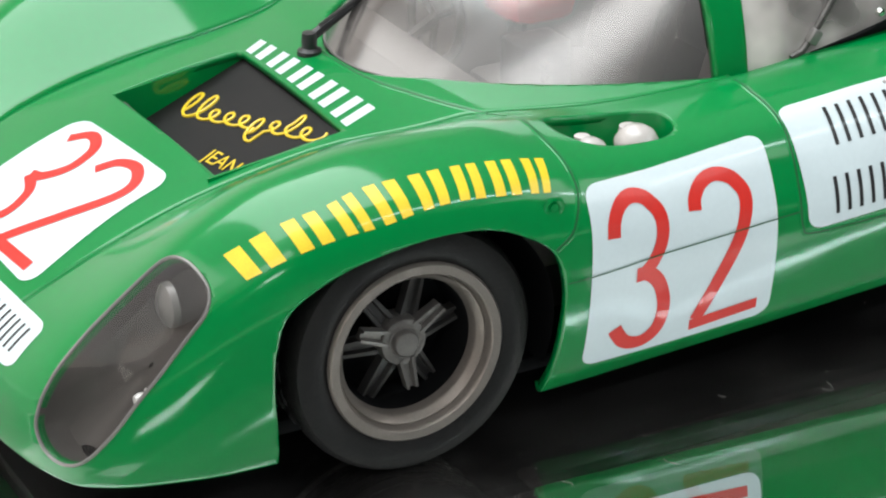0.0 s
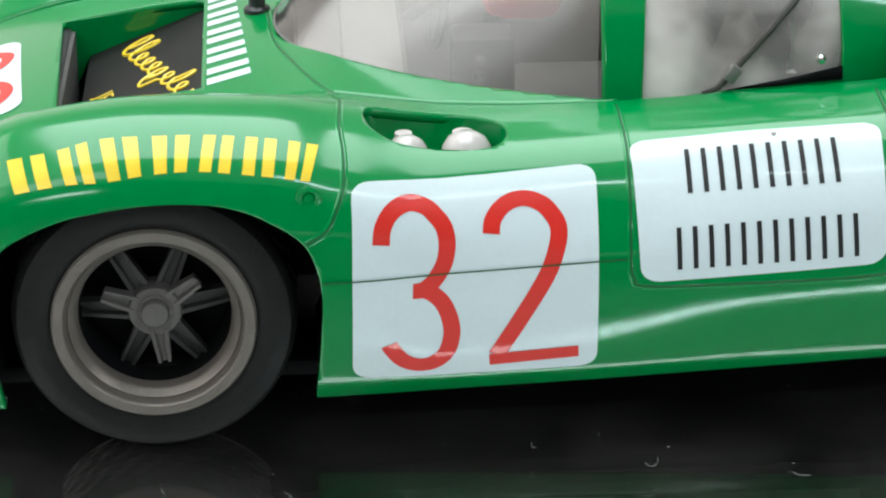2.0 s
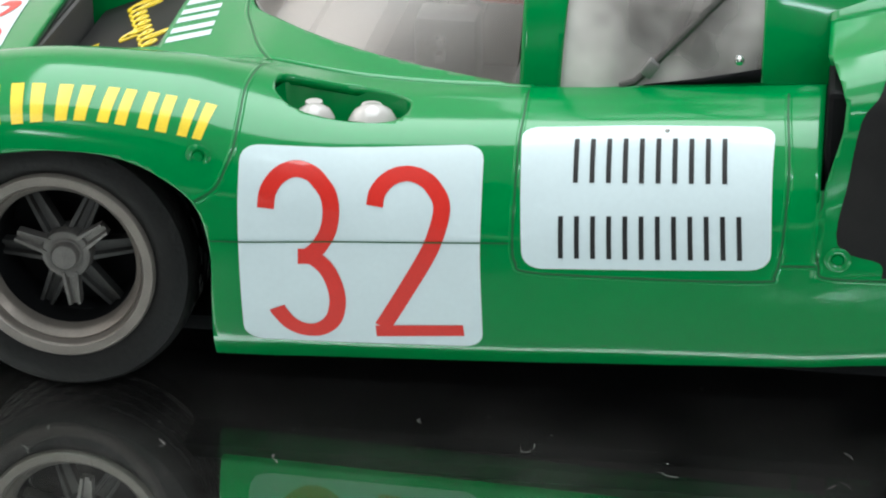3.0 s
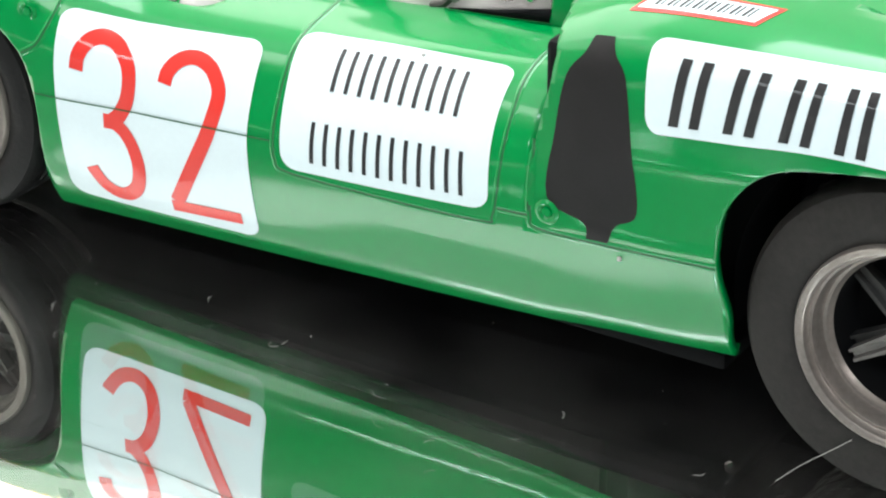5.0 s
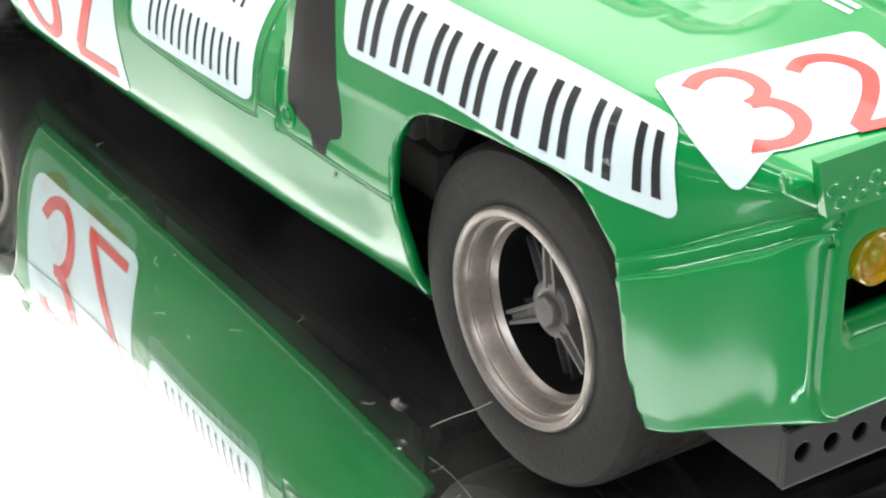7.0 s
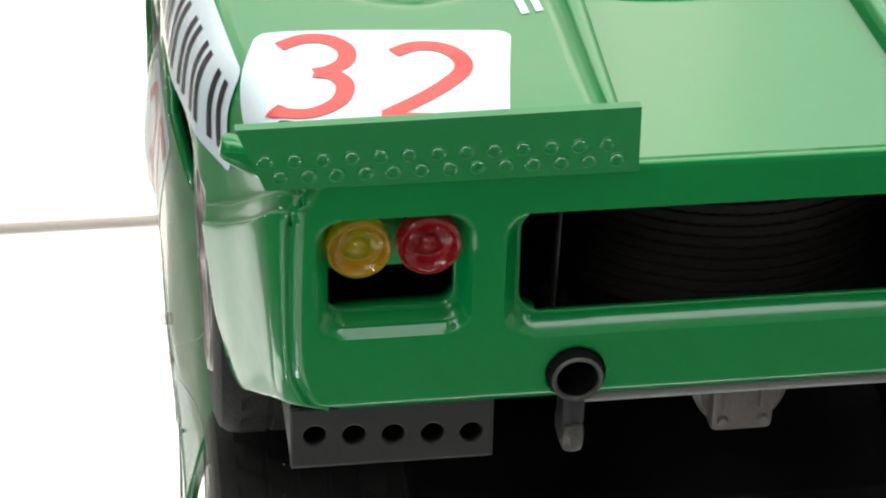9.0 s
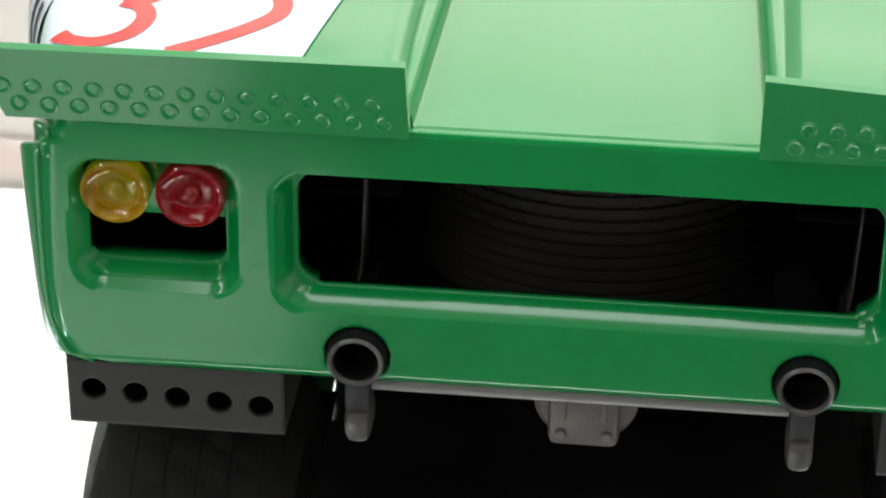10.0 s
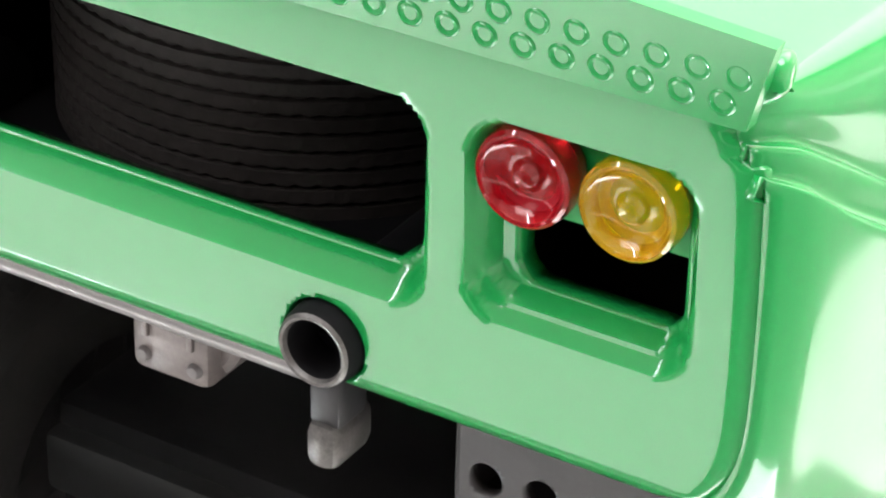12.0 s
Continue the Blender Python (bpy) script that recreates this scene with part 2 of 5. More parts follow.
def tube(bm, pts, radius, n=10, cap=True):
    pts = [Vector(p) for p in pts]
    rows = []
    for i, p in enumerate(pts):
        d = (pts[min(i + 1, len(pts) - 1)] - pts[max(i - 1, 0)]).normalized()
        a = d.orthogonal().normalized() if i == 0 else (a - d * a.dot(d)).normalized()
        b = d.cross(a)
        r = radius[i] if isinstance(radius, (list, tuple)) else radius
        rows.append([p + r * (a * math.cos(2 * math.pi * k / n) + b * math.sin(2 * math.pi * k / n)) for k in range(n)])
    vs = grid(bm, rows, close_v=True)
    if cap:
        bm.faces.new(vs[0][::-1])
        bm.faces.new(vs[-1])
    return bm


def pchip(xs, ys, x):
    """Monotone cubic through (xs, ys)."""
    xs, ys, x = np.asarray(xs, float), np.asarray(ys, float), np.asarray(x, float)
    h, d = np.diff(xs), np.diff(ys) / np.diff(xs)
    m = np.zeros(len(xs))
    for k in range(1, len(xs) - 1):
        if d[k - 1] * d[k] > 0:
            w1, w2 = 2 * h[k] + h[k - 1], h[k] + 2 * h[k - 1]
            m[k] = (w1 + w2) / (w1 / d[k - 1] + w2 / d[k])
    m[0], m[-1] = d[0], d[-1]
    k = np.clip(np.searchsorted(xs, x) - 1, 0, len(xs) - 2)
    t = (x - xs[k]) / h[k]
    return (2 * t**3 - 3 * t**2 + 1) * ys[k] + (t**3 - 2 * t**2 + t) * h[k] * m[k] + (-2 * t**3 + 3 * t**2) * ys[k + 1] + (t**3 - t**2) * h[k] * m[k + 1]


def catmull(pts, per=8):
    """A smooth line through 2D or 3D points."""
    p = np.asarray(pts, float)
    p = np.vstack([2 * p[0] - p[1], p, 2 * p[-1] - p[-2]])
    out = []
    for i in range(1, len(p) - 2):
        for k in range(per):
            t = k / per
            out.append(0.5 * (2 * p[i] + (p[i + 1] - p[i - 1]) * t + (2 * p[i - 1] - 5 * p[i] + 4 * p[i + 1] - p[i + 2]) * t**2 + (3 * p[i] - p[i - 1] - 3 * p[i + 1] + p[i + 2]) * t**3))
    out.append(p[-2])
    return np.array(out)


# ---------------------------------------------------------------- room, table and mirror tile
def plain_box(name, x0, x1, y0, y1, z0, z1, mat, bevel=0.0, kind="structure", label="", category=""):
    bm = bmesh.new()
    box(bm, x0 * 1000, x1 * 1000, y0 * 1000, y1 * 1000, z0 * 1000, z1 * 1000, bevel * 1000)
    return tagged(finish(name, bm, mat, smooth=False), label, category, kind=kind)


TOP = -0.004
plain_box("floor", -2.7, 3.0, -2.9, 2.6, -0.86, -0.78, TABLEM, label="pale grey room floor below the table", category="floor")
plain_box("ceiling", -2.7, 3.0, -2.9, 2.6, 1.74, 1.84, CEILM, label="plain white painted ceiling", category="ceiling")
plain_box("wall_west", -2.7, -2.6, -2.9, 2.6, -0.78, 1.74, WALLM, label="plain white painted room wall", category="wall")
plain_box("wall_east", 2.9, 3.0, -2.9, 2.6, -0.78, 1.74, DIMWALL, label="unseen dark grey wall added to cut stray light", category="wall")
plain_box("wall_north", -2.6, 2.9, 2.5, 2.6, -0.78, 1.74, WALLM, label="plain white painted room wall", category="wall")
plain_box("wall_south", -2.6, 2.9, -2.9, -2.8, -0.78, 1.74, DIMWALL, label="unseen dark grey wall added to cut stray light", category="wall")
plain_box("trim", -2.6, -2.592, -2.8, 2.5, 1.46, 1.55, TRIMM, label="faint pinkish band below the ceiling with faded edges", category="painted band")

table = tagged(new("display_table"), "pale laminate display table under the mirror tile", "table")
bm = bmesh.new()
box(bm, -450, 550, -450, 450, -30, TOP * 1000, 2)
part("tabletop", bm, TABLEM, table)
for sx in (-400, 500):
    for sy in (-400, 400):
        bm = bmesh.new()
        box(bm, sx - 25, sx + 25, sy - 25, sy + 25, -780, -30, 2)
        part("leg", bm, TABLEM, table)

tile = tagged(new("mirror_tile"), "glossy mirror glass tile lying on the table", "mirror")
bm = bmesh.new()
box(bm, -160, 260, -210, 210, -4, -1.06, 0)
part("silvered_back", bm, BACKM, tile, "dark reflective silvered back", smooth=False)
bm = bmesh.new()
x0, x1, y0, y1 = -160, 260, -210, 210
b = 0.4
ring = lambda d, z: [(x0 + d, y0 + d, z), (x1 - d, y0 + d, z), (x1 - d, y1 - d, z), (x0 + d, y1 - d, z)]
rows = [ring(0, -1.05), ring(0, -b), ring(b, 0.0)]
vs = grid(bm, rows, close_v=True)
bm.faces.new(vs[-1])
glass_top = part("glass_sheet", bm, TOPGLASS, tile, "clear glass face", smooth=False)
glass_top.visible_shadow = False

# ---------------------------------------------------------------- the car body
car = tagged(new("model_car"), "glossy green scale model race car with number 32 decals", "model car")

# Sections: x, then (half-width, height) from the sill round the side to the inner foot of the wing.
FRONT = [
    (-26.3, [(11, 3), (11.6, 3.3), (12, 4), (12, 4.8), (11.8, 5.6), (11, 6.3), (9, 6.8), (7, 7.0)]),
    (-25.0, [(18.5, 2.9), (19.5, 3.2), (20, 4.2), (20, 5.5), (19.6, 6.8), (18.5, 7.8), (15.5, 8.5), (10, 8.6)]),
    (-23.0, [(23, 2.8), (23.8, 3.1), (24.2, 4.5), (24, 6.5), (23.4, 8.5), (22, 10.2), (18.5, 11), (11, 10.6)]),
    (-18.0, [(25.2, 2.7), (26, 3), (26.6, 5), (26.7, 8), (26.2, 11), (24.8, 13.8), (21, 15.4), (12, 13.6)]),
    (-13.0, [(26, 2.6), (26.8, 2.9), (27.8, 6), (28.2, 10), (27.9, 14), (26.3, 17.2), (21.5, 19.2), (12.5, 15.8)]),
    (-8.0, [(26.3, 2.6), (27, 2.9), (28.6, 7), (29.2, 11), (28.9, 16), (27.2, 19.7), (21.5, 21.5), (12.5, 17.2)]),
    (0.0, [(26.5, 2.7), (27.2, 3.0), (29, 7), (29.7, 12), (29.5, 17), (27.6, 21), (21.5, 22.5), (12.5, 18.6)]),
    (8.0, [(26.5, 2.9), (27.2, 3.2), (29, 7), (29.8, 12), (29.6, 17), (27.4, 20.8), (21.3, 22.2), (14, 19.4)]),
    (12.0, [(26.4, 3.0), (27.2, 3.3), (28.9, 6.5), (29.8, 12), (29.5, 17), (26.9, 20.3), (21.3, 21.5), (15.5, 20.2)]),
    (20.0, [(26.4, 3.3), (27.1, 3.6), (28.6, 6.0), (29.3, 12), (28.9, 16), (26.6, 19.2), (22.4, 20.3), (18.2, 20.3)]),
    (30.0, [(26.3, 3.7), (27, 4.0), (28.4, 6.3), (29.3, 12), (28.7, 15.6), (26.3, 19.4), (22, 20.6), (19.4, 20.7)]),
    (40.0, [(26.2, 4.2), (26.9, 4.5), (28.2, 6.8), (29.4, 12), (28.7, 16.5), (25.9, 20.4), (22, 21.2), (19.5, 21.3)]),
    (50.2, [(26.1, 4.8), (26.9, 5.1), (28, 7.3), (29.2, 12.5), (28.8, 17.4), (26.3, 20.8), (22, 21.9), (19.5, 22.1)]),
]
REAR = [
    (50.2, [(26.1, 4.8), (26.9, 5.1), (28, 7.3), (29.2, 12.5), (28.8, 17.4), (28.2, 23.5), (25.0, 25.6), (19, 26.3)]),
    (54.0, [(26.1, 5.2), (26.9, 5.5), (28, 7.6), (29.2, 13), (29.3, 19), (28.5, 24.4), (25.4, 26.7), (19, 27.3)]),
    (60.0, [(26.1, 5.7), (26.9, 6.0), (28, 8.2), (29.2, 13.2), (29.4, 19.6), (28.6, 25.4), (25.5, 27.5), (16, 28.2)]),
    (66.0, [(26.2, 6.2), (26.9, 6.5), (28.3, 9), (29.4, 14), (29.6, 20.4), (28.7, 25.9), (25.6, 27.8), (12, 28.5)]),
    (75.0, [(26.2, 7), (26.9, 7.3), (28.4, 11), (29.5, 16), (29.6, 21.4), (28.5, 26.2), (25.6, 27.8), (9.2, 28.25)]),
    (82.0, [(26.4, 7.5), (27.4, 7.9), (28.3, 12.6), (28.75, 17.0), (28.55, 18.4), (28.2, 25.6), (25.3, 27.6), (8.6, 27.95)]),
    (86.0, [(26.0, 8.4), (26.9, 8.8), (27.55, 12.7), (27.9, 18.6), (27.05, 20.2), (27.0, 25.4), (25, 27.45), (8.6, 27.85)]),
    (89.5, [(25.5, 10.3), (26.35, 10.7), (26.8, 14.3), (27.1, 20.6), (26.0, 22.4), (26.1, 25.7), (24.7, 27.4), (8.6, 27.8)]),
    (93.0, [(24.6, 12.2), (25.55, 12.6), (26.05, 15.8), (26.4, 22.8), (25.15, 24.7), (25.3, 26.2), (24.4, 27.35), (8.5, 27.7)]),
    (94.8, [(23.9, 13.0), (25.1, 13.5), (25.6, 16.4), (25.8, 24.2), (24.6, 25.7), (24.7, 26.6), (24.3, 27.3), (8.5, 27.65)]),
    (95.8, [(22.9, 13.25), (24.1, 13.9), (25.0, 16.6), (24.8, 24.8), (23.9, 25.9), (24.0, 26.7), (23.8, 27.2), (8.5, 27.6)]),
]


# the ledge along the rear quarter is a double step with crisp edges
def stepped(s, k):
    (h0, z0), (h1, z1) = s[3], s[4]
    cuts = [(0.2 + 0.25 * k, 0.2 - 0.05 * k), (0.35 + 0.2 * k, 0.35 - 0.05 * k), (0.8 - 0.2 * k, 0.8 + 0.03 * k)]
    return s[:4] + [(h0 + (h1 - h0) * a, z0 + (z1 - z0) * b) for a, b in cuts] + s[4:]


REAR = [(x, stepped(s, 1.0 if x > 84 else 0.0)) for x, s in REAR]


def tamed(pts, per):
    """A smooth line through 2D points whose bends never outrun their segment."""
    p = np.asarray(pts, float)
    m = np.gradient(p, axis=0)
    out = []
    for i in range(len(p) - 1):
        seg = np.linalg.norm(p[i + 1] - p[i])
        a, c = (v * min(1.0, 1.35 * seg / (np.linalg.norm(v) + 1e-9)) for v in (m[i], m[i + 1]))
        for k in range(per):
            t = k / per
            out.append((2 * t**3 - 3 * t**2 + 1) * p[i] + (t**3 - 2 * t**2 + t) * a + (3 * t**2 - 2 * t**3) * p[i + 1] + (t**3 - t**2) * c)
    out.append(p[-1])
    return np.array(out)


def loft_points(sections, step=0.4, per=14):
    xs = [s[0] for s in sections]
    x = np.linspace(xs[0], xs[-1], int((xs[-1] - xs[0]) / step) + 1)
    n = len(sections[0][1])
    hs = np.array([pchip(xs, [s[1][j][0] for s in sections], x) for j in range(n)])
    zs = np.array([pchip(xs, [s[1][j][1] for s in sections], x) for j in range(n)])
    rows = []
    for k in range(len(x)):
        c = tamed(np.stack([hs[:, k], zs[:, k]], 1), per)
        rows.append([(x[k], -h, z) for h, z in c])
    return np.array(rows)


def gap(rows, loop, ok, axes=(0, 2)):
    """Distance of every grid point from a closed loop seen along one axis: positive outside, negative inside."""
    loop = np.asarray(loop, float)
    a, c = loop, np.roll(loop, -1, 0)
    pts = rows.reshape(-1, 3)
    dist = np.full(len(pts), 9.0)
    use = np.where(ok(pts))[0]
    q = pts[use][:, list(axes)]
    ac = c - a
    t = np.clip(((q[:, None] - a) * ac).sum(-1) / ((ac**2).sum(-1) + 1e-12), 0, 1)
    d = np.linalg.norm(q[:, None] - a - t[..., None] * ac, axis=-1).min(1)
    cross = (a[:, 1] > q[:, None, 1]) != (c[:, 1] > q[:, None, 1])
    xint = a[:, 0] + (q[:, None, 1] - a[:, 1]) / (c[:, 1] - a[:, 1] + 1e-12) * ac[:, 0]
    inside = ((cross & (q[:, None, 0] < xint)).sum(1) % 2) == 1
    dist[use] = np.where(inside, -d, d)
    return dist.reshape(rows.shape[:2])


def carve(bm, rows, dist, side=1, wrap=None):
    """Faces of a point grid where dist is positive, trimmed along its zero line."""
    n, m = dist.shape
    made, cut = {}, {}

    def vert(i, j):
        if (i, j) not in made:
            p = rows[i][j]
            made[i, j] = bm.verts.new((p[0], p[1] * side, p[2]))
        return made[i, j]

    def between(a, c):
        key = (a, c) if a < c else (c, a)
        if key not in cut:
            da, dc = dist[key[0]], dist[key[1]]
            t = min(0.97, max(0.03, da / (da - dc)))
            p = np.asarray(rows[key[0][0]][key[0][1]]) * (1 - t) + np.asarray(rows[key[1][0]][key[1][1]]) * t
            cut[key] = bm.verts.new((p[0], p[1] * side, p[2]))
        return cut[key]

    for i in range(n - 1):
        for j in range(m - 1):
            ring = ((i, j), (i + 1, j), (i + 1, j + 1), (i, j + 1))
            face = []
            for k in range(4):
                a, c = ring[k], ring[(k + 1) % 4]
                if dist[a] > 0:
                    face.append(vert(*a))
                if (dist[a] > 0) != (dist[c] > 0):
                    face.append(between(a, c))
            if len(face) > 2:
                bm.faces.new(face)


ARCH_F = catmull([(-10.0, 2.0), (-10.2, 4.0), (-10.5, 6.0), (-10.85, 9.3), (-10.6, 12.6), (-9.4, 15.1), (-5.9, 17.0), (-2.3, 17.9), (1.2, 18.25), (4.8, 18.0), (7.6, 17.0), (10.0, 15.2), (10.9, 12.0), (10.8, 8.4), (10.5, 4.4), (10.4, 2.0)], 10)
ARCH_R = catmull([(64.0, 3.0), (63.7, 6.3), (63.9, 9.5), (63.4, 12.0), (63.3, 14.6), (63.8, 17.2), (65.4, 19.5), (67.4, 20.8), (71.0, 21.6), (76.0, 22.2), (80.0, 22.05), (81.8, 20.8), (83.1, 19.0), (83.75, 17.4), (84.1, 15.5), (84.3, 12.9), (84.65, 10.6), (85.1, 8.9), (85.4, 7.2), (84.0, 4.0)], 10)


def skin(bm, rows, dist=None):
    """One side of the shell and its mirror image."""
    if dist is None:
        dist = np.ones(np.shape(rows)[:2])
    for side in (1, -1):
        carve(bm, rows, dist, side)


def shell(ob, thick):
    mod = ob.modifiers.new("thickness", "SOLIDIFY")
    mod.thickness, mod.offset = thick * MM, -1.0
    mod.use_even_offset = False
    return ob


SCOOP = catmull([(13.8, -21.7), (14.3, -23.5), (15.9, -24.8), (18.8, -25.15), (21.4, -25.1), (22.7, -24.5), (23.2, -23.2), (22.6, -21.7), (19.8, -20.3), (16.1, -19.9), (14.3, -20.4), (13.8, -21.7)], 8)[:-1]
HEAD = catmull([(-21.0, 13.0), (-21.5, 16.4), (-22.2, 17.6), (-23.9, 17.7), (-25.8, 16.7), (-26.6, 15.4), (-26.5, 13.6), (-25.9, 9.9), (-25.3, 7.2), (-24.2, 5.1), (-22.7, 4.5), (-21.3, 4.9), (-20.4, 6.2), (-20.4, 8.0), (-21.0, 13.0)], 8)[:-1]
fr = loft_points(FRONT)
rr = loft_points(REAR)
fr_gap = np.minimum(gap(fr, ARCH_F, lambda p: -p[:, 1] > 18), gap(fr, SCOOP, lambda p: p[:, 2] > 18, (0, 1)))
fr_gap = np.minimum(fr_gap, gap(fr, HEAD, lambda p: p[:, 0] < -13.5, (1, 2)))
# the sill runs on under the rear clip as far as the rear arch
LOW = 43
K = int(np.searchsorted(rr[:, 0, 0], 64.3))
step = fr[-1, :LOW] - rr[0, :LOW]
for k in range(K):
    rr[k, :LOW] += step * (1 - k / K) ** 2
rr_gap = gap(rr, ARCH_R, lambda p: -p[:, 1] > 18)
# shallow hollow in the top of each rear wing
bowl = np.clip(2.2 * (1 - ((rr[..., 0] - 69.0) / 11.0) ** 2 - ((rr[..., 1] + 16.6) / 3.8) ** 2), 0, 1)
rr[..., 2] -= 1.3 * bowl * bowl * (3 - 2 * bowl) * (rr[..., 2] > 24)
INTAKE = [(49.0, 26.4), (50.3, 26.0), (51.1, 25.1), (51.5, 24.1), (51.4, 22.4), (50.9, 20.4), (50.45, 18.4), (50.2, 16.8), (49.0, 16.8)]
rr_gap = np.minimum(rr_gap, gap(rr, INTAKE, lambda p: (-p[:, 1] > 24) & (p[:, 0] < 54)))
bm = bmesh.new()
skin(bm, fr, fr_gap)
skin(bm, rr[:K, :LOW], rr_gap[:K, :LOW])
front_body = shell(part("front_body", bm, GREEN, car, "glossy green moulded front body and doors"), 0.7)
bm = bmesh.new()
skin(bm, rr[:K, LOW - 1:], rr_gap[:K, LOW - 1:])
skin(bm, rr[K - 1:], rr_gap[K - 1:])
rear_body = shell(part("rear_body", bm, GREEN, car, "glossy green moulded rear clip"), 0.7)

# ---------------------------------------------------------------- bonnet, duct and deck
CY = -2.2  # middle of the bonnet duct
DUCT = [(-7.1, CY - 9.3), (3.0, CY - 9.0), (2.8, CY + 9.0), (-7.9, CY + 9.2)]


def foot(sections, x):
    xs = [s[0] for s in sections]
    return float(pchip(xs, [s[1][-1][0] for s in sections], x)), float(pchip(xs, [s[1][-1][1] for s in sections], x))


def ws_base(s):
    """Foot of the windscreen for s from -1 to 1 across the car."""
    return Vector((8.0 + 21.6 * abs(s) ** 2.2, 18.9 * s, 19.9 + 0.6 * abs(s) ** 2))


def ws_top(s):
    return Vector((24.5 + 5.6 * abs(s) ** 2.2, 14.6 * s, 31.2 - 1.7 * s * s))


rows = []
for x in np.arange(-26.3, 31.0, 0.4):
    h, z = foot(FRONT, x)
    rows.append([(x, h * u, z + (1 - u * u) * 0.5) for u in np.linspace(-1, 1, 57)])
bonnet_rows = np.array(rows)
base = np.array([ws_base(s)[:] for s in np.linspace(-1, 1, 81)])
SCREEN = [(p[0] - 0.15, p[1]) for p in base] + [(40, 19.2), (40, -19.2)]
b_gap = np.minimum(gap(bonnet_rows, DUCT, lambda p: p[:, 2] > 10, (0, 1)), gap(bonnet_rows, SCREEN, lambda p: p[:, 0] > 5, (0, 1)))
bm = bmesh.new()
carve(bm, bonnet_rows, b_gap)
bonnet = shell(part("bonnet", bm, GREEN, car, "glossy green bonnet with a square air duct"), 0.6)

# duct: front face with radiator ribs, side walls and a ramp with a black panel
bm = bmesh.new()
ya, yb = CY - 9.05, CY + 9.05
for y in (ya, yb):
    q = [(-7.9, y, 17.6), (3.0, y, 19.0), (3.0, y, 18.3), (-6.0, y, 14.7), (-7.3, y, 12.0)]
    bm.faces.new([bm.verts.new(p) for p in q])
shell(part("duct_wall", bm, GREEN, bonnet, smooth=False), 0.25)
bm = bmesh.new()
grid(bm, [[(-5.97, y, 14.87), (3.05, y, 18.54), (3.05, y, 18.1), (-5.9, y, 14.3)] for y in (ya, yb)], close_v=True)
part("duct_ramp", bm, DECALBLACK, bonnet, "matt black panel on the duct floor", smooth=False)
bm = bmesh.new()
box(bm, -7.9, -7.3, ya, yb, 11.5, 17.1)
rad = part("radiator", bm, CHASSIS, bonnet, smooth=False)
bm = bmesh.new()
box(bm, -7.35, -6.95, ya + 0.12, ya + 0.28, 11.8, 16.9)
fin = part("radiator_fin", bm, GREYPL, rad, smooth=False)
for k in range(1, 58):
    ob = new("radiator_fin", fin.data)
    ob.parent = rad
    ob.location = (0, k * (yb - ya - 0.4) / 57 * MM, 0)

# rear deck with its sunken middle channel
rows = []
for x in np.linspace(50.2, 96.2, 80):
    h, z = foot(REAR, x)
    k = max(0.0, 1 - (96.2 - x) / 40)
    w = 6.6 + 1.3 * k
    d = z - 26.55 - 0.0135 * (96.2 - x)
    xc = min(x, 95.45)
    rows.append([(x, -h, z), (x, -(h + w + 0.6) / 2, z + 0.05), (x, -w - 0.45, z + 0.08), (x, -w - 0.15, z - 0.1), (xc, -w, z - 0.5), (xc, -w + 0.05, z - d + 0.1), (xc, -w + 0.25, z - d), (xc, 0, z - d), (xc, w - 0.25, z - d), (xc, w - 0.05, z - d + 0.1), (xc, w, z - 0.5), (x, w + 0.15, z - 0.1), (x, w + 0.45, z + 0.08), (x, (h + w + 0.6) / 2, z + 0.05), (x, h, z)])
deck_rows = rows
bm = bmesh.new()
grid(bm, rows)
deck = shell(part("rear_deck", bm, GREEN, car, "pale shining green rear deck with a centre channel"), 0.6)

# ---------------------------------------------------------------- roof, screen and windows
ROOF = [
    (29.9, [(19.1, 20.3), (18.4, 23.0), (16.9, 26.5), (14.8, 29.2), (11.0, 30.5), (5.5, 31.2), (0, 31.4)]),
    (36.0, [(19.3, 20.7), (18.7, 23.4), (17.2, 27.0), (15.0, 29.9), (11.0, 31.2), (5.5, 31.8), (0, 32.0)]),
    (46.0, [(19.4, 21.6), (18.8, 24.0), (17.2, 27.2), (14.8, 29.9), (10.8, 31.2), (5.5, 31.8), (0, 32.0)]),
    (53.0, [(18.6, 22.0), (18.0, 24.4), (16.4, 27.0), (14.0, 29.4), (10.2, 30.7), (5.2, 31.2), (0, 31.4)]),
    (64.0, [(15.0, 26.0), (14.8, 26.8), (14.0, 27.8), (12.4, 28.8), (9.4, 29.6), (4.8, 30.0), (0, 30.1)]),
    (74.0, [(9.0, 26.2), (8.8, 26.6), (8.4, 27.2), (7.6, 27.8), (6.0, 28.2), (3.0, 28.5), (0, 28.6)]),
    (78.0, [(6.0, 26.3), (5.9, 26.5), (5.6, 26.7), (5.0, 26.8), (4.0, 26.9), (2.0, 27.0), (0, 27.0)]),
]
WINDOW = catmull([(32.7, 20.6), (36.0, 20.9), (41.0, 21.5), (45.6, 22.0), (45.9, 22.6), (45.8, 27.6), (45.2, 28.3), (40.0, 28.6), (34.0, 28.3), (33.0, 27.6), (32.6, 21.2), (32.7, 20.6)], 6)[:-1]
ro = loft_points(ROOF, 0.35, 10)
bm = bmesh.new()
skin(bm, ro, gap(ro, WINDOW, lambda p: p[:, 2] < 29.5))
roof = shell(part("roof", bm, GREEN, car, "glossy green roof with pillars"), 0.8)


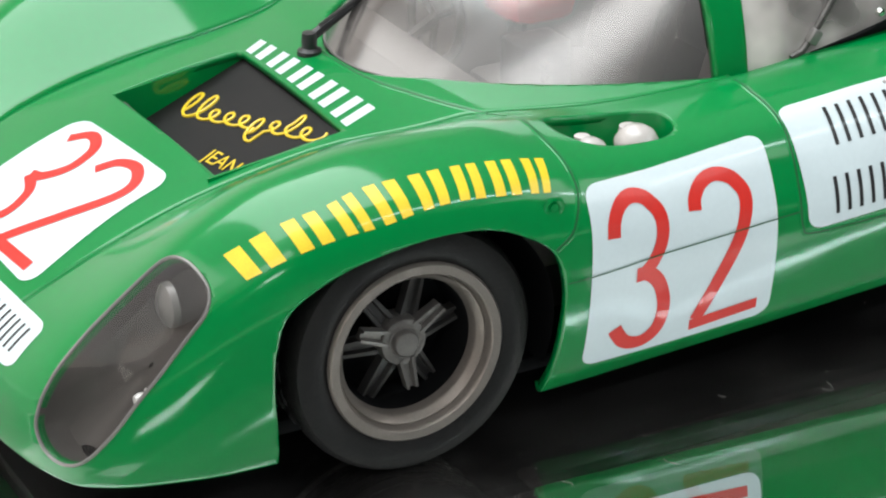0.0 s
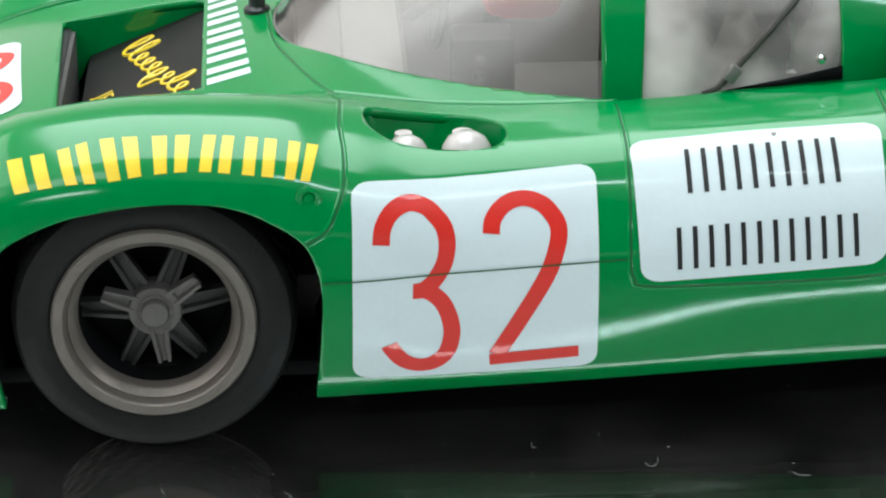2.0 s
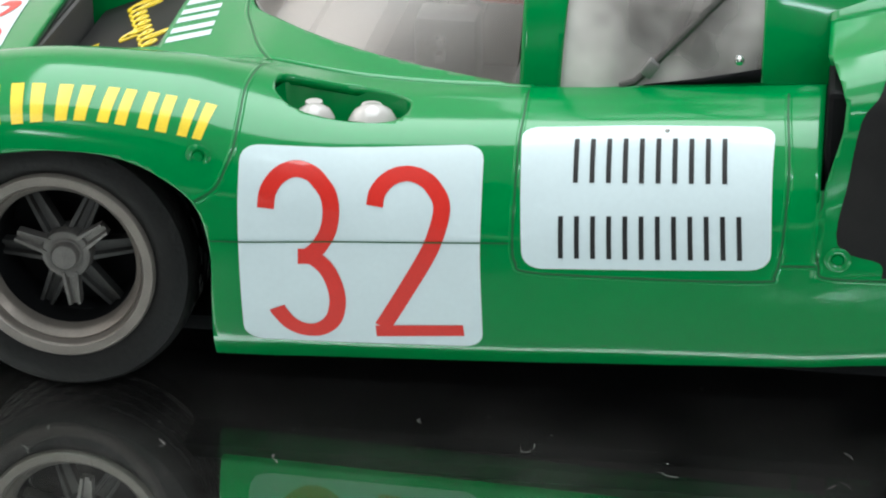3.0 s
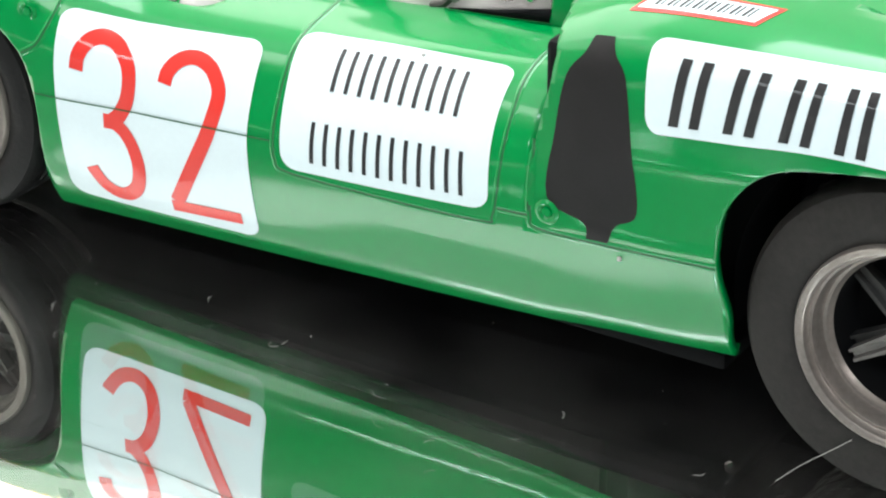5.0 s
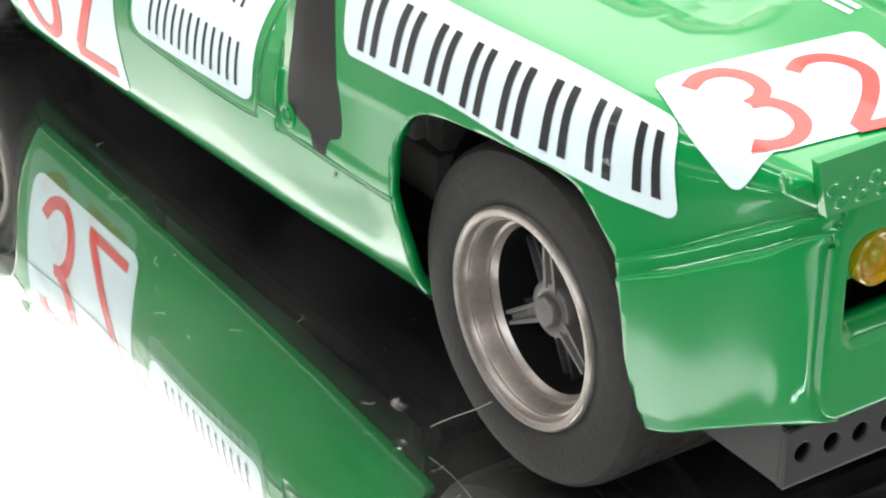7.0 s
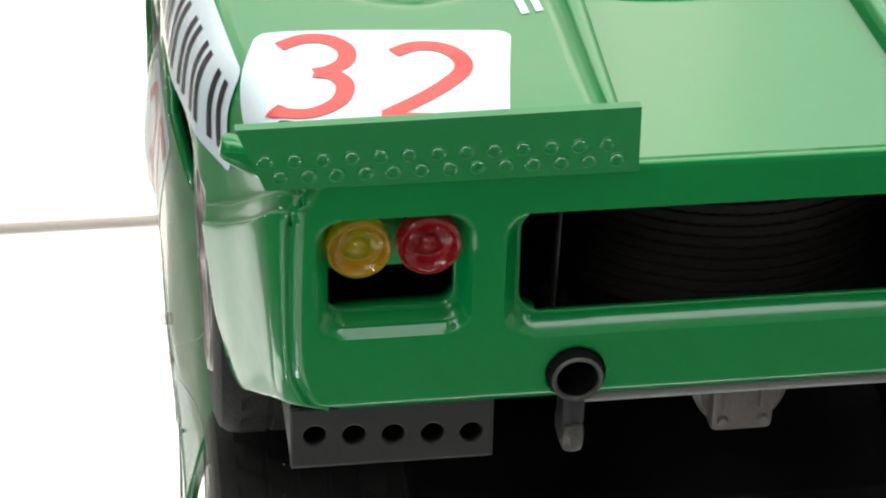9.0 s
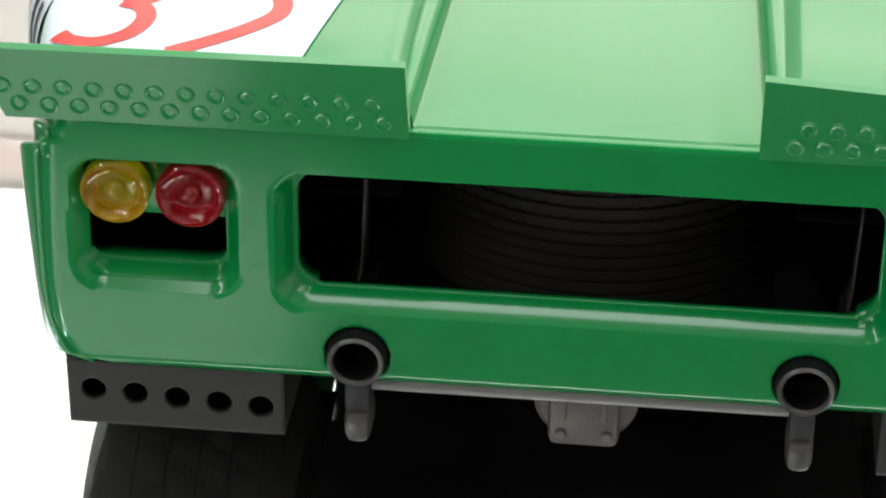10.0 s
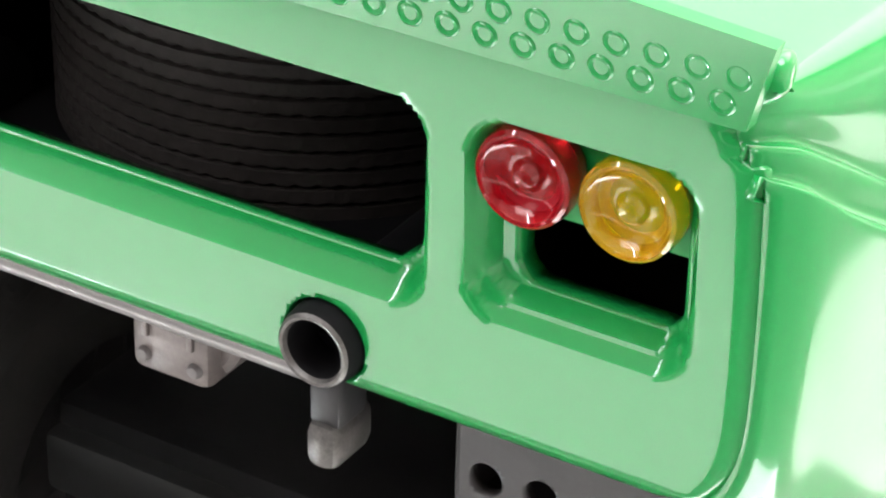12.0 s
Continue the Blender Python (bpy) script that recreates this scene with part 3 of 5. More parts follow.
def pane(name, loop_rows, parent, label, mat=PANE):
    bm = bmesh.new()
    grid(bm, loop_rows)
    ob = part(name, bm, mat, parent, label)
    ob.visible_shadow = False
    return ob


rows = []
for v in np.linspace(0, 1, 14):
    rows.append([tuple(ws_base(s).lerp(ws_top(s), v) + Vector((-1.2, 0, 0.9)) * (4 * v * (1 - v)) * (1 - abs(s))) for s in np.linspace(-1, 1, 61)])
screen = pane("windscreen", rows, car, "clear wraparound windscreen with soft white reflections")
bm = bmesh.new()
tube(bm, [ws_base(s) + Vector((0.05, 0, 0.05)) for s in np.linspace(-1, 1, 61)], 0.1, 6)
part("screen_rim", bm, SILVER, screen, "bright edge of the screen")

for sd in (-1, 1):
    rows = []
    for x in np.linspace(32.4, 45.9, 16):
        c = loft_points([(x - 0.01, [(float(pchip([s[0] for s in ROOF], [s[1][j][0] for s in ROOF], x)), float(pchip([s[0] for s in ROOF], [s[1][j][1] for s in ROOF], x))) for j in range(4)]), (x + 0.01, [(float(pchip([s[0] for s in ROOF], [s[1][j][0] for s in ROOF], x)), float(pchip([s[0] for s in ROOF], [s[1][j][1] for s in ROOF], x))) for j in range(4)])], 0.02, 5)[0]
        rows.append([(p[0], (p[1] + 0.5) * -sd, p[2]) for p in c])
    win = pane("side_window", rows, car, "hazy clear bent plastic side window", SIDEPANE)
    # stay rod with its clamp, and the round fixing stud
    bm = bmesh.new()
    tube(bm, [(36.6, sd * 18.9, 20.95), (37.6, sd * 18.9, 21.3), (38.4, sd * 18.8, 22.1), (41.2, sd * 17.9, 25.0), (44.0, sd * 16.6, 27.8)], 0.26, 8)
    rod = part("window_stay", bm, LIP, win, "thin grey diagonal stay rod")
    bm = bmesh.new()
    box(bm, -0.42, 0.42, -0.4, 0.4, -0.6, 0.6, 0.15)
    bmesh.ops.transform(bm, matrix=Matrix.Translation((38.6, sd * 18.9, 22.3)) @ Euler((0, radians(35), 0)).to_matrix().to_4x4(), verts=bm.verts)
    part("clamp", bm, SILVER, rod)
    bm = bmesh.new()
    lathe(bm, [(0.02, -0.25), (0.25, -0.22), (0.36, 0.0), (0.36, 0.2)], (44.3, 0, 0), n=16)
    bmesh.ops.transform(bm, matrix=Matrix.Translation((0.15, sd * 19.25, 23.3)) @ Matrix.Diagonal((1, -sd, 1, 1)), verts=bm.verts)
    part("stud", bm, CHROME, win, "small bright fixing stud")
    # black plate: the dark of the open gap put into its colour
    bm = bmesh.new()
    rows = [[(38.2, sd * 19.25, 21.2), (38.2, sd * 19.2, 21.25)], [(42.0, sd * 19.4, 21.55), (42.0, sd * 19.25, 21.95)], [(45.9, sd * 19.5, 21.95), (45.9, sd * 19.2, 22.8)]]
    grid(bm, rows)
    shell(part("sill_gap_shade", bm, DARK, win, "black plate in place of the shaded gap below the bent window"), 0.12)

# wiper
bm = bmesh.new()
lathe(bm, [(0.05, 1.9), (0.55, 1.8), (0.62, 1.2), (0.6, 0.6), (0.95, 0.4), (1.0, 0.0)], (6.8, 2.6, 19.6), axis="z", n=20)
wiper = part("wiper", bm, BLACKP, car, "black windscreen wiper with a square pivot")
bm = bmesh.new()
tube(bm, [(6.8, 2.6, 20.9), (10.5, 3.2, 22.6), (14.5, 4.0, 25.1), (18.8, 5.2, 28.2)], [0.42, 0.36, 0.3, 0.22], 8)
part("wiper_arm", bm, BLACKP, wiper)
bm = bmesh.new()
tube(bm, [(7.6, 2.4, 21.9), (11.5, 2.8, 23.6), (16.0, 3.6, 26.8)], 0.16, 6)
part("wiper_blade", bm, BLACKP, wiper)

# cabin
bm = bmesh.new()
box(bm, 8.5, 52, -18.2, 18.2, 4.0, 8.0, 0.5)
box(bm, 9.5, 13.0, -17, 17, 8, 18.8, 0.8)
box(bm, 50, 52, -17.8, 17.8, 8, 25, 0.5)
part("cabin_tub", bm, CABIN, car, "dark grey cabin tub")
bm = bmesh.new()
box(bm, 12.6, 17.6, -16.8, 16.8, 14.5, 18.6, 1.4)
part("dashboard", bm, SEAT, car, "grey-brown rounded dashboard")
for sd in (-1, 1):
    bm = bmesh.new()
    box(bm, 14, 49.5, sd * 17.8 - 0.5, sd * 17.8 + 0.5, 8, 19.0, 0.3)
    part("cabin_lining", bm, PALE, car, "grey-brown side lining")
for sd in (-1, 1):
    seat = new("seat")
    seat.parent = car
    bm = bmesh.new()
    box(bm, 26, 38, sd * 8.5 - 5, sd * 8.5 + 5, 8.0, 11.5, 1.2)
    part("seat_cushion", bm, SEAT, seat)
    bm = bmesh.new()
    box(bm, -1.6, 1.6, -5, 5, -7, 7, 1.3)
    bmesh.ops.transform(bm, matrix=Matrix.Translation((40.5, sd * 8.5, 16.5)) @ Euler((0, radians(18), 0)).to_matrix().to_4x4(), verts=bm.verts)
    part("seat_back", bm, SEAT, seat)
bm = bmesh.new()
box(bm, 23.2, 29.4, -0.6, 6.6, 19.2, 23.4, 1.7)
red_pad = part("red_pad", bm, REDIN, car, "bright red padded block in the cabin")
bm = bmesh.new()
tube(bm, [(24.4, 1.2, 19.8), (23.6, 0.2, 17.6), (23.0, -0.4, 13.5)], 0.8, 8)
part("strap", bm, BLACKP, red_pad, "black diagonal strap")
bm = bmesh.new()
box(bm, 20.6, 25.2, -6.2, -2.4, 14.5, 20.4, 0.5)
pod = part("switch_pod", bm, CHASSIS, car, "black upright switch pod in the cabin")
for y, z in ((-6.3, 17.6), (-6.3, 18.8)):
    bm = bmesh.new()
    lathe(bm, [(0.02, -0.7), (0.32, -0.65), (0.36, 0.0), (0.3, 0.3)], (22.6, y, z), n=14)
    part("knob", bm, SPINNER, pod)
bm = bmesh.new()
ringp = [Vector((20.6 + 0.55 * math.sin(a), 8.0 + 4.2 * math.cos(a), 18.4 + 4.0 * math.sin(a) * 0.85)) for a in np.linspace(0, 2 * math.pi, 33)]
tube(bm, ringp, 0.4, 8)
tube(bm, [(18.0, 8.0, 17.0), (20.6, 8.0, 18.4)], 0.5, 8)
for a in (0.5, 2.6, 4.7):
    tube(bm, [(20.6, 8.0, 18.4), (20.6 + 0.5 * math.sin(a), 8.0 + 4.2 * math.cos(a), 18.4 + 3.4 * math.sin(a))], 0.3, 6)
part("steering_wheel", bm, BLACKP, car, "black steering wheel")

# ---------------------------------------------------------------- chassis and wells
bm = bmesh.new()
box(bm, -22, 62, -24.5, 24.5, 3.4, 4.6, 0.3)
part("floor_pan", bm, DARK, car, "black plastic floor pan")
bm = bmesh.new()
box(bm, -19, 9, -17.5, 17.5, 3.5, 11.5, 0.5)
part("front_block", bm, DARK, car)
bm = bmesh.new()
box(bm, 56, 79, -15.5, 15.5, 4.2, 25.5, 0.5)
part("rear_block", bm, DARK, car)
bm = bmesh.new()
box(bm, 60, 80, -15.5, 15.5, 5.4, 8.5, 0.4)
part("chassis", bm, CHASSIS, car, "black plastic chassis pan")
for sd in (-1, 1):
    for cx, cz, ra, rb, y0, y1, nm in ((0.2, 9.4, 11.2, 9.9, 18, 27.2, "front_well"), (74.0, 10.4, 11.4, 11.8, 16, 25.0, "rear_well")):
        bm = bmesh.new()
        rows = []
        for y in (y0, y1):
            rows.append([(cx + ra * math.cos(a), sd * y, cz + rb * math.sin(a)) for a in np.linspace(0.0 if cx > 50 else -0.4, math.pi + (0.25 if cx > 50 else 0.4), 40)])
        vs = grid(bm, rows)
        bm.faces.new(vs[0])
        part("wheel_well", bm, DARK, car, "black inner wheel well", smooth=True)

# solid black block behind each intake cut, its colour being the shade inside
for sd in (-1, 1):
    bm = bmesh.new()
    box(bm, 50.3, 54.0, sd * 24.5 - 3.0, sd * 24.5 + 3.0, 15.0, 24.6, 0.4)
    part("intake_shade", bm, DARK, car, "black block in place of the shade inside the door's air intake", smooth=False)

# ---------------------------------------------------------------- wheels
def spoke(bm, cx, cy, cz, ang, r0, r1, w0, w1, depth0, depth1, s, thick):
    """A tapering arm with a hollow along its middle."""
    c, n = math.cos(ang), math.sin(ang)
    rows = []
    for k in range(7):
        f = k / 6
        r, w, d = r0 + (r1 - r0) * f, w0 + (w1 - w0) * f, depth0 + (depth1 - depth0) * f
        prof = [(-w, thick), (-w, 0), (-w * 0.55, 0), (-w * 0.36, 0.42 * thick), (w * 0.36, 0.42 * thick), (w * 0.55, 0), (w, 0), (w, thick)]
        rows.append([(cx + r * c - a * n, cy - s * (d + b), cz + r * n + a * c) for a, b in prof])
    vs = grid(bm, rows)
    bm.faces.new(vs[0])
    bm.faces.new(vs[-1])


def tread(bm, c, s, radius, width, n=168):
    """Tread with four grooves round it and staggered slots between them."""
    rows = []
    bands = 5
    for k in range(bands):
        y0, y1 = 1.3 + (width - 2.6) * k / bands, 1.3 + (width - 2.6) * (k + 1) / bands
        for a, drop in ((y0 + 0.12, 0.16), (y0 + 0.16, 0.0), (y1 - 0.16, 0.0), (y1 - 0.12, 0.16)):
            row = []
            for i in range(n):
                r = radius - (drop if 0 < k or a > y0 + 0.13 else 0.02) - (0.13 if (i + 3 * (k % 2)) % 6 < 2 and drop == 0 else 0.0)
                t = 2 * math.pi * (i + 1.5 * (a - y0)) / n
                row.append((c[0] + r * math.cos(t), c[1] - s * a, c[2] + r * math.sin(t)))
            rows.append(row)
    grid(bm, rows, close_v=True)


def wheel(name, label, x, y, z, radius, width, rim, turn, ears, deep, dish):
    s = -1 if y < 0 else 1
    w = tagged(new(name), label)
    w.parent = car
    c = (x, y, z)
    bm = bmesh.new()
    lathe(bm, [(rim - 0.3, -s * 0.9), (rim + 0.05, -s * 0.35), (rim + 0.5, -s * 0.12), (rim + 1.2, 0), (radius - 1.1, -s * 0.1), (radius - 0.45, -s * 0.35), (radius - 0.12, -s * 0.8), (radius - 0.02, -s * 1.42)], c, n=96)
    lathe(bm, [(radius - 0.02, -s * (width - 1.42)), (radius - 0.4, -s * (width - 0.3)), (radius - 1.5, -s * width), (rim - 0.3, -s * width)], c, n=96)
    tread(bm, c, s, radius, width)
    part("tyre", bm, DUSTY_LIT if dish else RUBBER, w, "dull dark grey rubber tyre with a block tread", angle=30)
    bm = bmesh.new()
    if dish:
        edge, floor = 2.1, rim - 1.5
        prof = [(rim + 0.12, -0.75), (rim + 0.12, -0.05), (rim - 0.02, 0.12), (rim - 0.3, 0.12), (rim - 0.46, 0.0), (rim - 0.52, -0.35), (rim - 0.62, -0.52), (rim - 0.8, -0.5), (rim - 0.86, -0.62), (rim - 0.98, -1.5), (rim - 1.05, -1.66), (rim - 1.25, -1.7), (rim - 1.34, -1.88), (floor, -edge)]
    else:
        edge, floor = 1.8, rim - 1.55
        prof = [(rim + 0.12, -0.75), (rim + 0.12, -0.05), (rim - 0.02, 0.12), (rim - 0.62, 0.1), (rim - 0.74, -0.02), (rim - 0.78, -0.4), (rim - 0.86, -0.62), (rim - 0.98, -0.55), (rim - 1.34, -0.95), (rim - 1.45, -1.15), (floor, -edge)]
    lathe(bm, [(r, s * a) for r, a in prof], c, n=96)
    part("rim", bm, DISH if dish else RIM, w, "weathered grey metallic stepped rim")
    bm = bmesh.new()
    lathe(bm, [(0.02, -s * 5.2), (floor - 0.3, -s * 5.2), (floor - 0.06, -s * 4.6), (floor, -s * edge)], c, n=64)
    part("wheel_barrel", bm, DARK, w, "black wheel inside")
    for k in range(6):
        bm = bmesh.new()
        spoke(bm, x, y, z, radians(turn + 60 * k), 1.0, floor + 0.05, 0.72, 0.5, 1.6 + deep, 2.7 + deep, s, 0.9)
        part("spoke", bm, SPOKE, w, angle=25)
    bm = bmesh.new()
    lathe(bm, [(r, -s * (a + deep)) for r, a in ((0.02, 0.6), (0.85, 0.62), (0.95, 0.75), (0.98, 1.15), (1.08, 1.2), (1.3, 1.1), (1.68, 1.15), (1.78, 1.35), (1.8, 2.0), (1.65, 3.2))], c, n=40)
    hub = part("spinner", bm, SPINNER, w, "dark grey three-eared spinner")
    for k in range(3):
        bm = bmesh.new()
        spoke(bm, x, y, z, radians(ears + 120 * k), 1.3, 4.3 if dish else 3.6, 0.6, 0.42, 1.05 + deep, 0.8 + deep, s, 0.8)
        part("ear", bm, SPINNER, hub, angle=25)
    return w


for sd in (-1, 1):
    wheel("front_wheel", "front wheel with six dark spokes", 0.0, sd * 28.2, 9.35, 9.3, 8.5, 6.55, 5 if sd < 0 else 10, 38, 0.8, False)
    wheel("rear_wheel", "wider rear wheel with six dark spokes", 74.8, sd * 28.0, 10.4, 10.35, 11.5, 6.6, 30, 92, 1.0, True)

# ---------------------------------------------------------------- tail
SEC = REAR[-1][1]
half = catmull([(p[1], p[0]) for p in SEC[:8]], 8)


def rect(y0, y1, z0, z1, r, n=6):
    pts = []
    for cx, cz, a0 in ((y1 - r, z0 + r, -90), (y1 - r, z1 - r, 0), (y0 + r, z1 - r, 90), (y0 + r, z0 + r, 180)):
        for k in range(n + 1):
            a = radians(a0 + 90 * k / n)
            pts.append((cx + r * math.cos(a), cz + r * math.sin(a)))
    return pts


def inset(y, z, box4, r=1.3, soft=0.55):
    """1 inside a rounded rectangle, 0 outside, with a soft edge."""
    y0, y1, z0, z1 = box4
    qx, qz = abs(y - (y0 + y1) / 2) - (y1 - y0) / 2 + r, abs(z - (z0 + z1) / 2) - (z1 - z0) / 2 + r
    d = r - math.hypot(max(qx, 0), max(qz, 0)) - min(max(qx, qz), 0)
    t = min(1.0, max(0.0, d / soft + 0.5))
    return t * t * (3 - 2 * t)


SURROUNDS = [(-13.95, 13.85, 17.2, 24.0), (-23.3, -15.9, 17.7, 24.15), (15.5, 22.8, 17.7, 24.15)]
STEPS = [(-13.55, 13.6, 17.58, 23.95), (-22.9, -16.2, 18.25, 24.1), (15.9, 22.5, 18.25, 24.1)]
HOLES = [[(sg * 10.35 + 1.56 * math.cos(a), 14.72 + 1.56 * math.sin(a)) for a in np.linspace(0, 2 * math.pi, 33)[:-1]] for sg in (-1, 1)] + [rect(-13.2, 13.3, 17.85, 23.75, 1.15), rect(-22.8, -16.5, 18.6, 23.9, 0.8), rect(16.6, 22.2, 18.5, 23.95, 0.8)]
rows = []
for z, curl in [(z, 0.0) for z in np.arange(13.2, 26.4, 0.18)] + [(26.46, 0.02), (26.56, 0.09), (26.6, 0.25), (26.6, 0.7)]:
    h = float(np.interp(z, half[:, 0], half[:, 1]))
    row = []
    for u in np.linspace(-1, 1, 281):
        y = h * u
        x = 95.95 - 0.5 * max(0.0, (abs(u) - 0.965) / 0.035) ** 2 - 0.35 * (1 - (z - 13.2) / 0.5 if z < 13.7 else 0)
        x -= 0.5 * max(inset(y, z, f, 1.2, 0.4) for f in SURROUNDS) + 0.65 * max(inset(y, z, f, 0.95, 0.4) for f in STEPS)
        row.append((x - curl, y, z) if abs(y) < 7.88 else (x, y, z + 1.3 * curl))
    rows.append(row)
rows = np.array(rows)
hole_gap = np.min([gap(rows, hole, lambda p: p[:, 0] > 0, (1, 2)) for hole in HOLES], axis=0)
bm = bmesh.new()
carve(bm, rows, hole_gap)
tail = part("tail_panel", bm, GREEN, car, "glossy green tail panel with recessed openings")
mod = tail.modifiers.new("thickness", "SOLIDIFY")
mod.thickness, mod.offset, mod.use_even_offset = 1.0 * MM, -1.0, False

# black sheets and boxes behind the openings, deep shade put into their colour
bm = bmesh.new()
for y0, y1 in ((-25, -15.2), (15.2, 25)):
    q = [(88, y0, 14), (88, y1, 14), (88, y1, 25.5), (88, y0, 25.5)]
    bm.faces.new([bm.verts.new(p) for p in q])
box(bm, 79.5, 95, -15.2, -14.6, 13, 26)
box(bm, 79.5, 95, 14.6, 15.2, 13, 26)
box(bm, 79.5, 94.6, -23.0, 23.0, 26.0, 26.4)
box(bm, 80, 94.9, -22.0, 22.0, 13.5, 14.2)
part("tail_shade_boxes", bm, DARK, car, "black sheets and boxes in place of shade behind the tail openings", smooth=False)
bm = bmesh.new()
n = 320
rows, z = [[(80.5, 0, 25.6)] * n], 25.6
while z > 14.5:
    for r, dz, wave in ((9.8, 0.0, 0.0), (9.98, 0.07, 0.02), (10.03, 0.45, 0.1), (9.97, 0.53, 0.12), (9.8, 0.57, 0.12)):
        rows.append([(80.5 + r * math.cos(2 * math.pi * k / n), r * math.sin(2 * math.pi * k / n), z - dz - wave * abs(math.sin(math.pi * k / 4.0 + z * 2.1))) for k in range(n)])
    z -= 0.68
grid(bm, rows, close_v=True)
part("ribbed_drum", bm, DUSTY_LIT, car, "black ribbed drum inside the tail", angle=20)
for sd in (-1, 1):
    bm = bmesh.new()
    y = -10.6 if sd < 0 else 12.6
    rows = [[(88.6, y - 0.3, 14.4), (92.4, y - 0.5, 14.4)], [(88.8, y - 0.25, 15.6), (92.2, y - 0.4, 15.6)], [(89.6, y - 0.1, 17.0), (91.6, y - 0.15, 17.0)], [(89.6, y + 0.25, 26.0), (91.2, y + 0.2, 26.0)]]
    grid(bm, rows)
    strut = shell(part("strut", bm, LIP, car, "thin worn metal upright strut"), 0.12)
    bm = bmesh.new()
    box(bm, 89.2, 91.8, y - 0.7, y + 0.9, 14.3, 16.2, 0.5)
    part("strut_foot", bm, CHASSIS, strut, "black foot of the strut")

# lamps
for sd in (-1, 1):
    bm = bmesh.new()
    box(bm, 93.9, 94.6, sd * 19.65 - 3.2, sd * 19.65 + 3.2, 20.9, 24.3, 0.1)
    part("lamp_bracket", bm, GREEN, car)
    dy = 0.05 if sd < 0 else -0.6
    for y, mat, lab in ((21.3 + dy, AMBERL, "round amber plastic lamp"), (17.85 + dy, REDL, "round red plastic lamp")):
        bm = bmesh.new()
        lathe(bm, [(1.2, -1.2), (1.4, -1.1), (1.6, -0.6), (1.63, 0.0), (1.58, 0.35), (1.47, 0.46), (1.36, 0.42), (1.28, 0.3), (0.8, 0.02), (0.55, 0.0), (0.5, 0.12), (0.3, 0.3), (0.01, 0.36)], (95.6, sd * y, 22.65), axis="x", n=40)
        lamp = part("tail_lamp", bm, mat, car, lab, angle=30)
        lamp.visible_shadow = False
        bm = bmesh.new()
        lathe(bm, [(0.01, -1.05), (1.15, -1.05), (1.4, -0.75), (1.42, -0.5)], (95.6, sd * y, 22.65), axis="x", n=32)
        part("reflector", bm, REFLECTOR, lamp)

# spoilers with rows of rivets
for sd in (-1, 1):
    bm = bmesh.new()
    n = 40
    rows = []
    for k in range(n + 1):
        f = k / n
        lo = Vector((96.6, sd * ((7.85 + f * 18.05) if sd < 0 else (7.4 + f * 17.0)), 26.6))
        hi = Vector((97.1, sd * ((8.0 + f * 19.3) if sd < 0 else (7.4 + f * 17.9)), 30.35 - 0.15 * f if sd < 0 else 30.65 - 1.15 * f))
        rows.append([lo, lo.lerp(hi, 0.5), hi, hi + Vector((-0.5, 0, 0.06)), lo.lerp(hi, 0.5) + Vector((-0.6, 0, 0)), lo + Vector((-0.6, 0, 0))])
    vs = grid(bm, rows, close_v=True)
    bm.faces.new(vs[0])
    bm.faces.new(vs[-1])
    spo = part("spoiler", bm, GREEN, car, "upright green spoiler strip with two rivet rows", angle=30)
    bm = bmesh.new()
    k = 1.0 if sd < 0 else 0.935
    for a, y, c in ((96.1, 26.3, 28.6), (96.1, 28.6, 28.45), (96.0, 28.6, 27.55), (96.2, 25.9, 26.7), (95.0, 28.2, 28.7), (94.9, 28.3, 27.5), (93.0, 25.6, 27.2), (92.8, 25.4, 26.3), (92.8, 25.0, 26.6), (95.6, 24.8, 26.5)):
        bm.verts.new((a, sd * (25 + (y - 25) * (0.85 if sd < 0 else 0.55)) * k, c + (0.5 if sd < 0 and y > 28 else 0.0)))
    bmesh.ops.convex_hull(bm, input=bm.verts[:])
    bmesh.ops.delete(bm, geom=[v for v in bm.verts if not v.link_faces], context="VERTS")
    bmesh.ops.bevel(bm, geom=bm.edges[:], offset=0.28, segments=3, affect="EDGES", profile=0.5)
    part("spoiler_tip", bm, GREEN, spo, angle=30)
    bm = bmesh.new()
    lathe(bm, [(0.2, -0.02), (0.27, 0.05), (0.36, 0.07), (0.42, 0.03), (0.45, -0.05)], (0, 0, 0), axis="x", n=18)
    lathe(bm, [(0.01, 0.0), (0.2, -0.02)], (0, 0, 0), axis="x", n=18)
    rivet = part("rivet", bm, GREEN, spo)
    me = rivet.data
    first = True
    for row, (zf, y0, y1) in enumerate(((0.47, 9.5, 25.9), (0.22, 9.0, 25.2)) if sd < 0 else ((0.47, 9.4, 24.2), (0.22, 8.9, 23.7))):
        for k in range(13):
            ob = rivet if first else new("rivet", me)
            first = False
            ob.parent = spo
            y = y0 + (y1 - y0) * k / 12
            ob.matrix_local = Matrix.Translation(((96.6 + 0.5 * zf) * MM, sd * y * MM, (26.55 + 3.7 * zf) * MM)) @ Euler((0, radians(8), 0)).to_matrix().to_4x4()

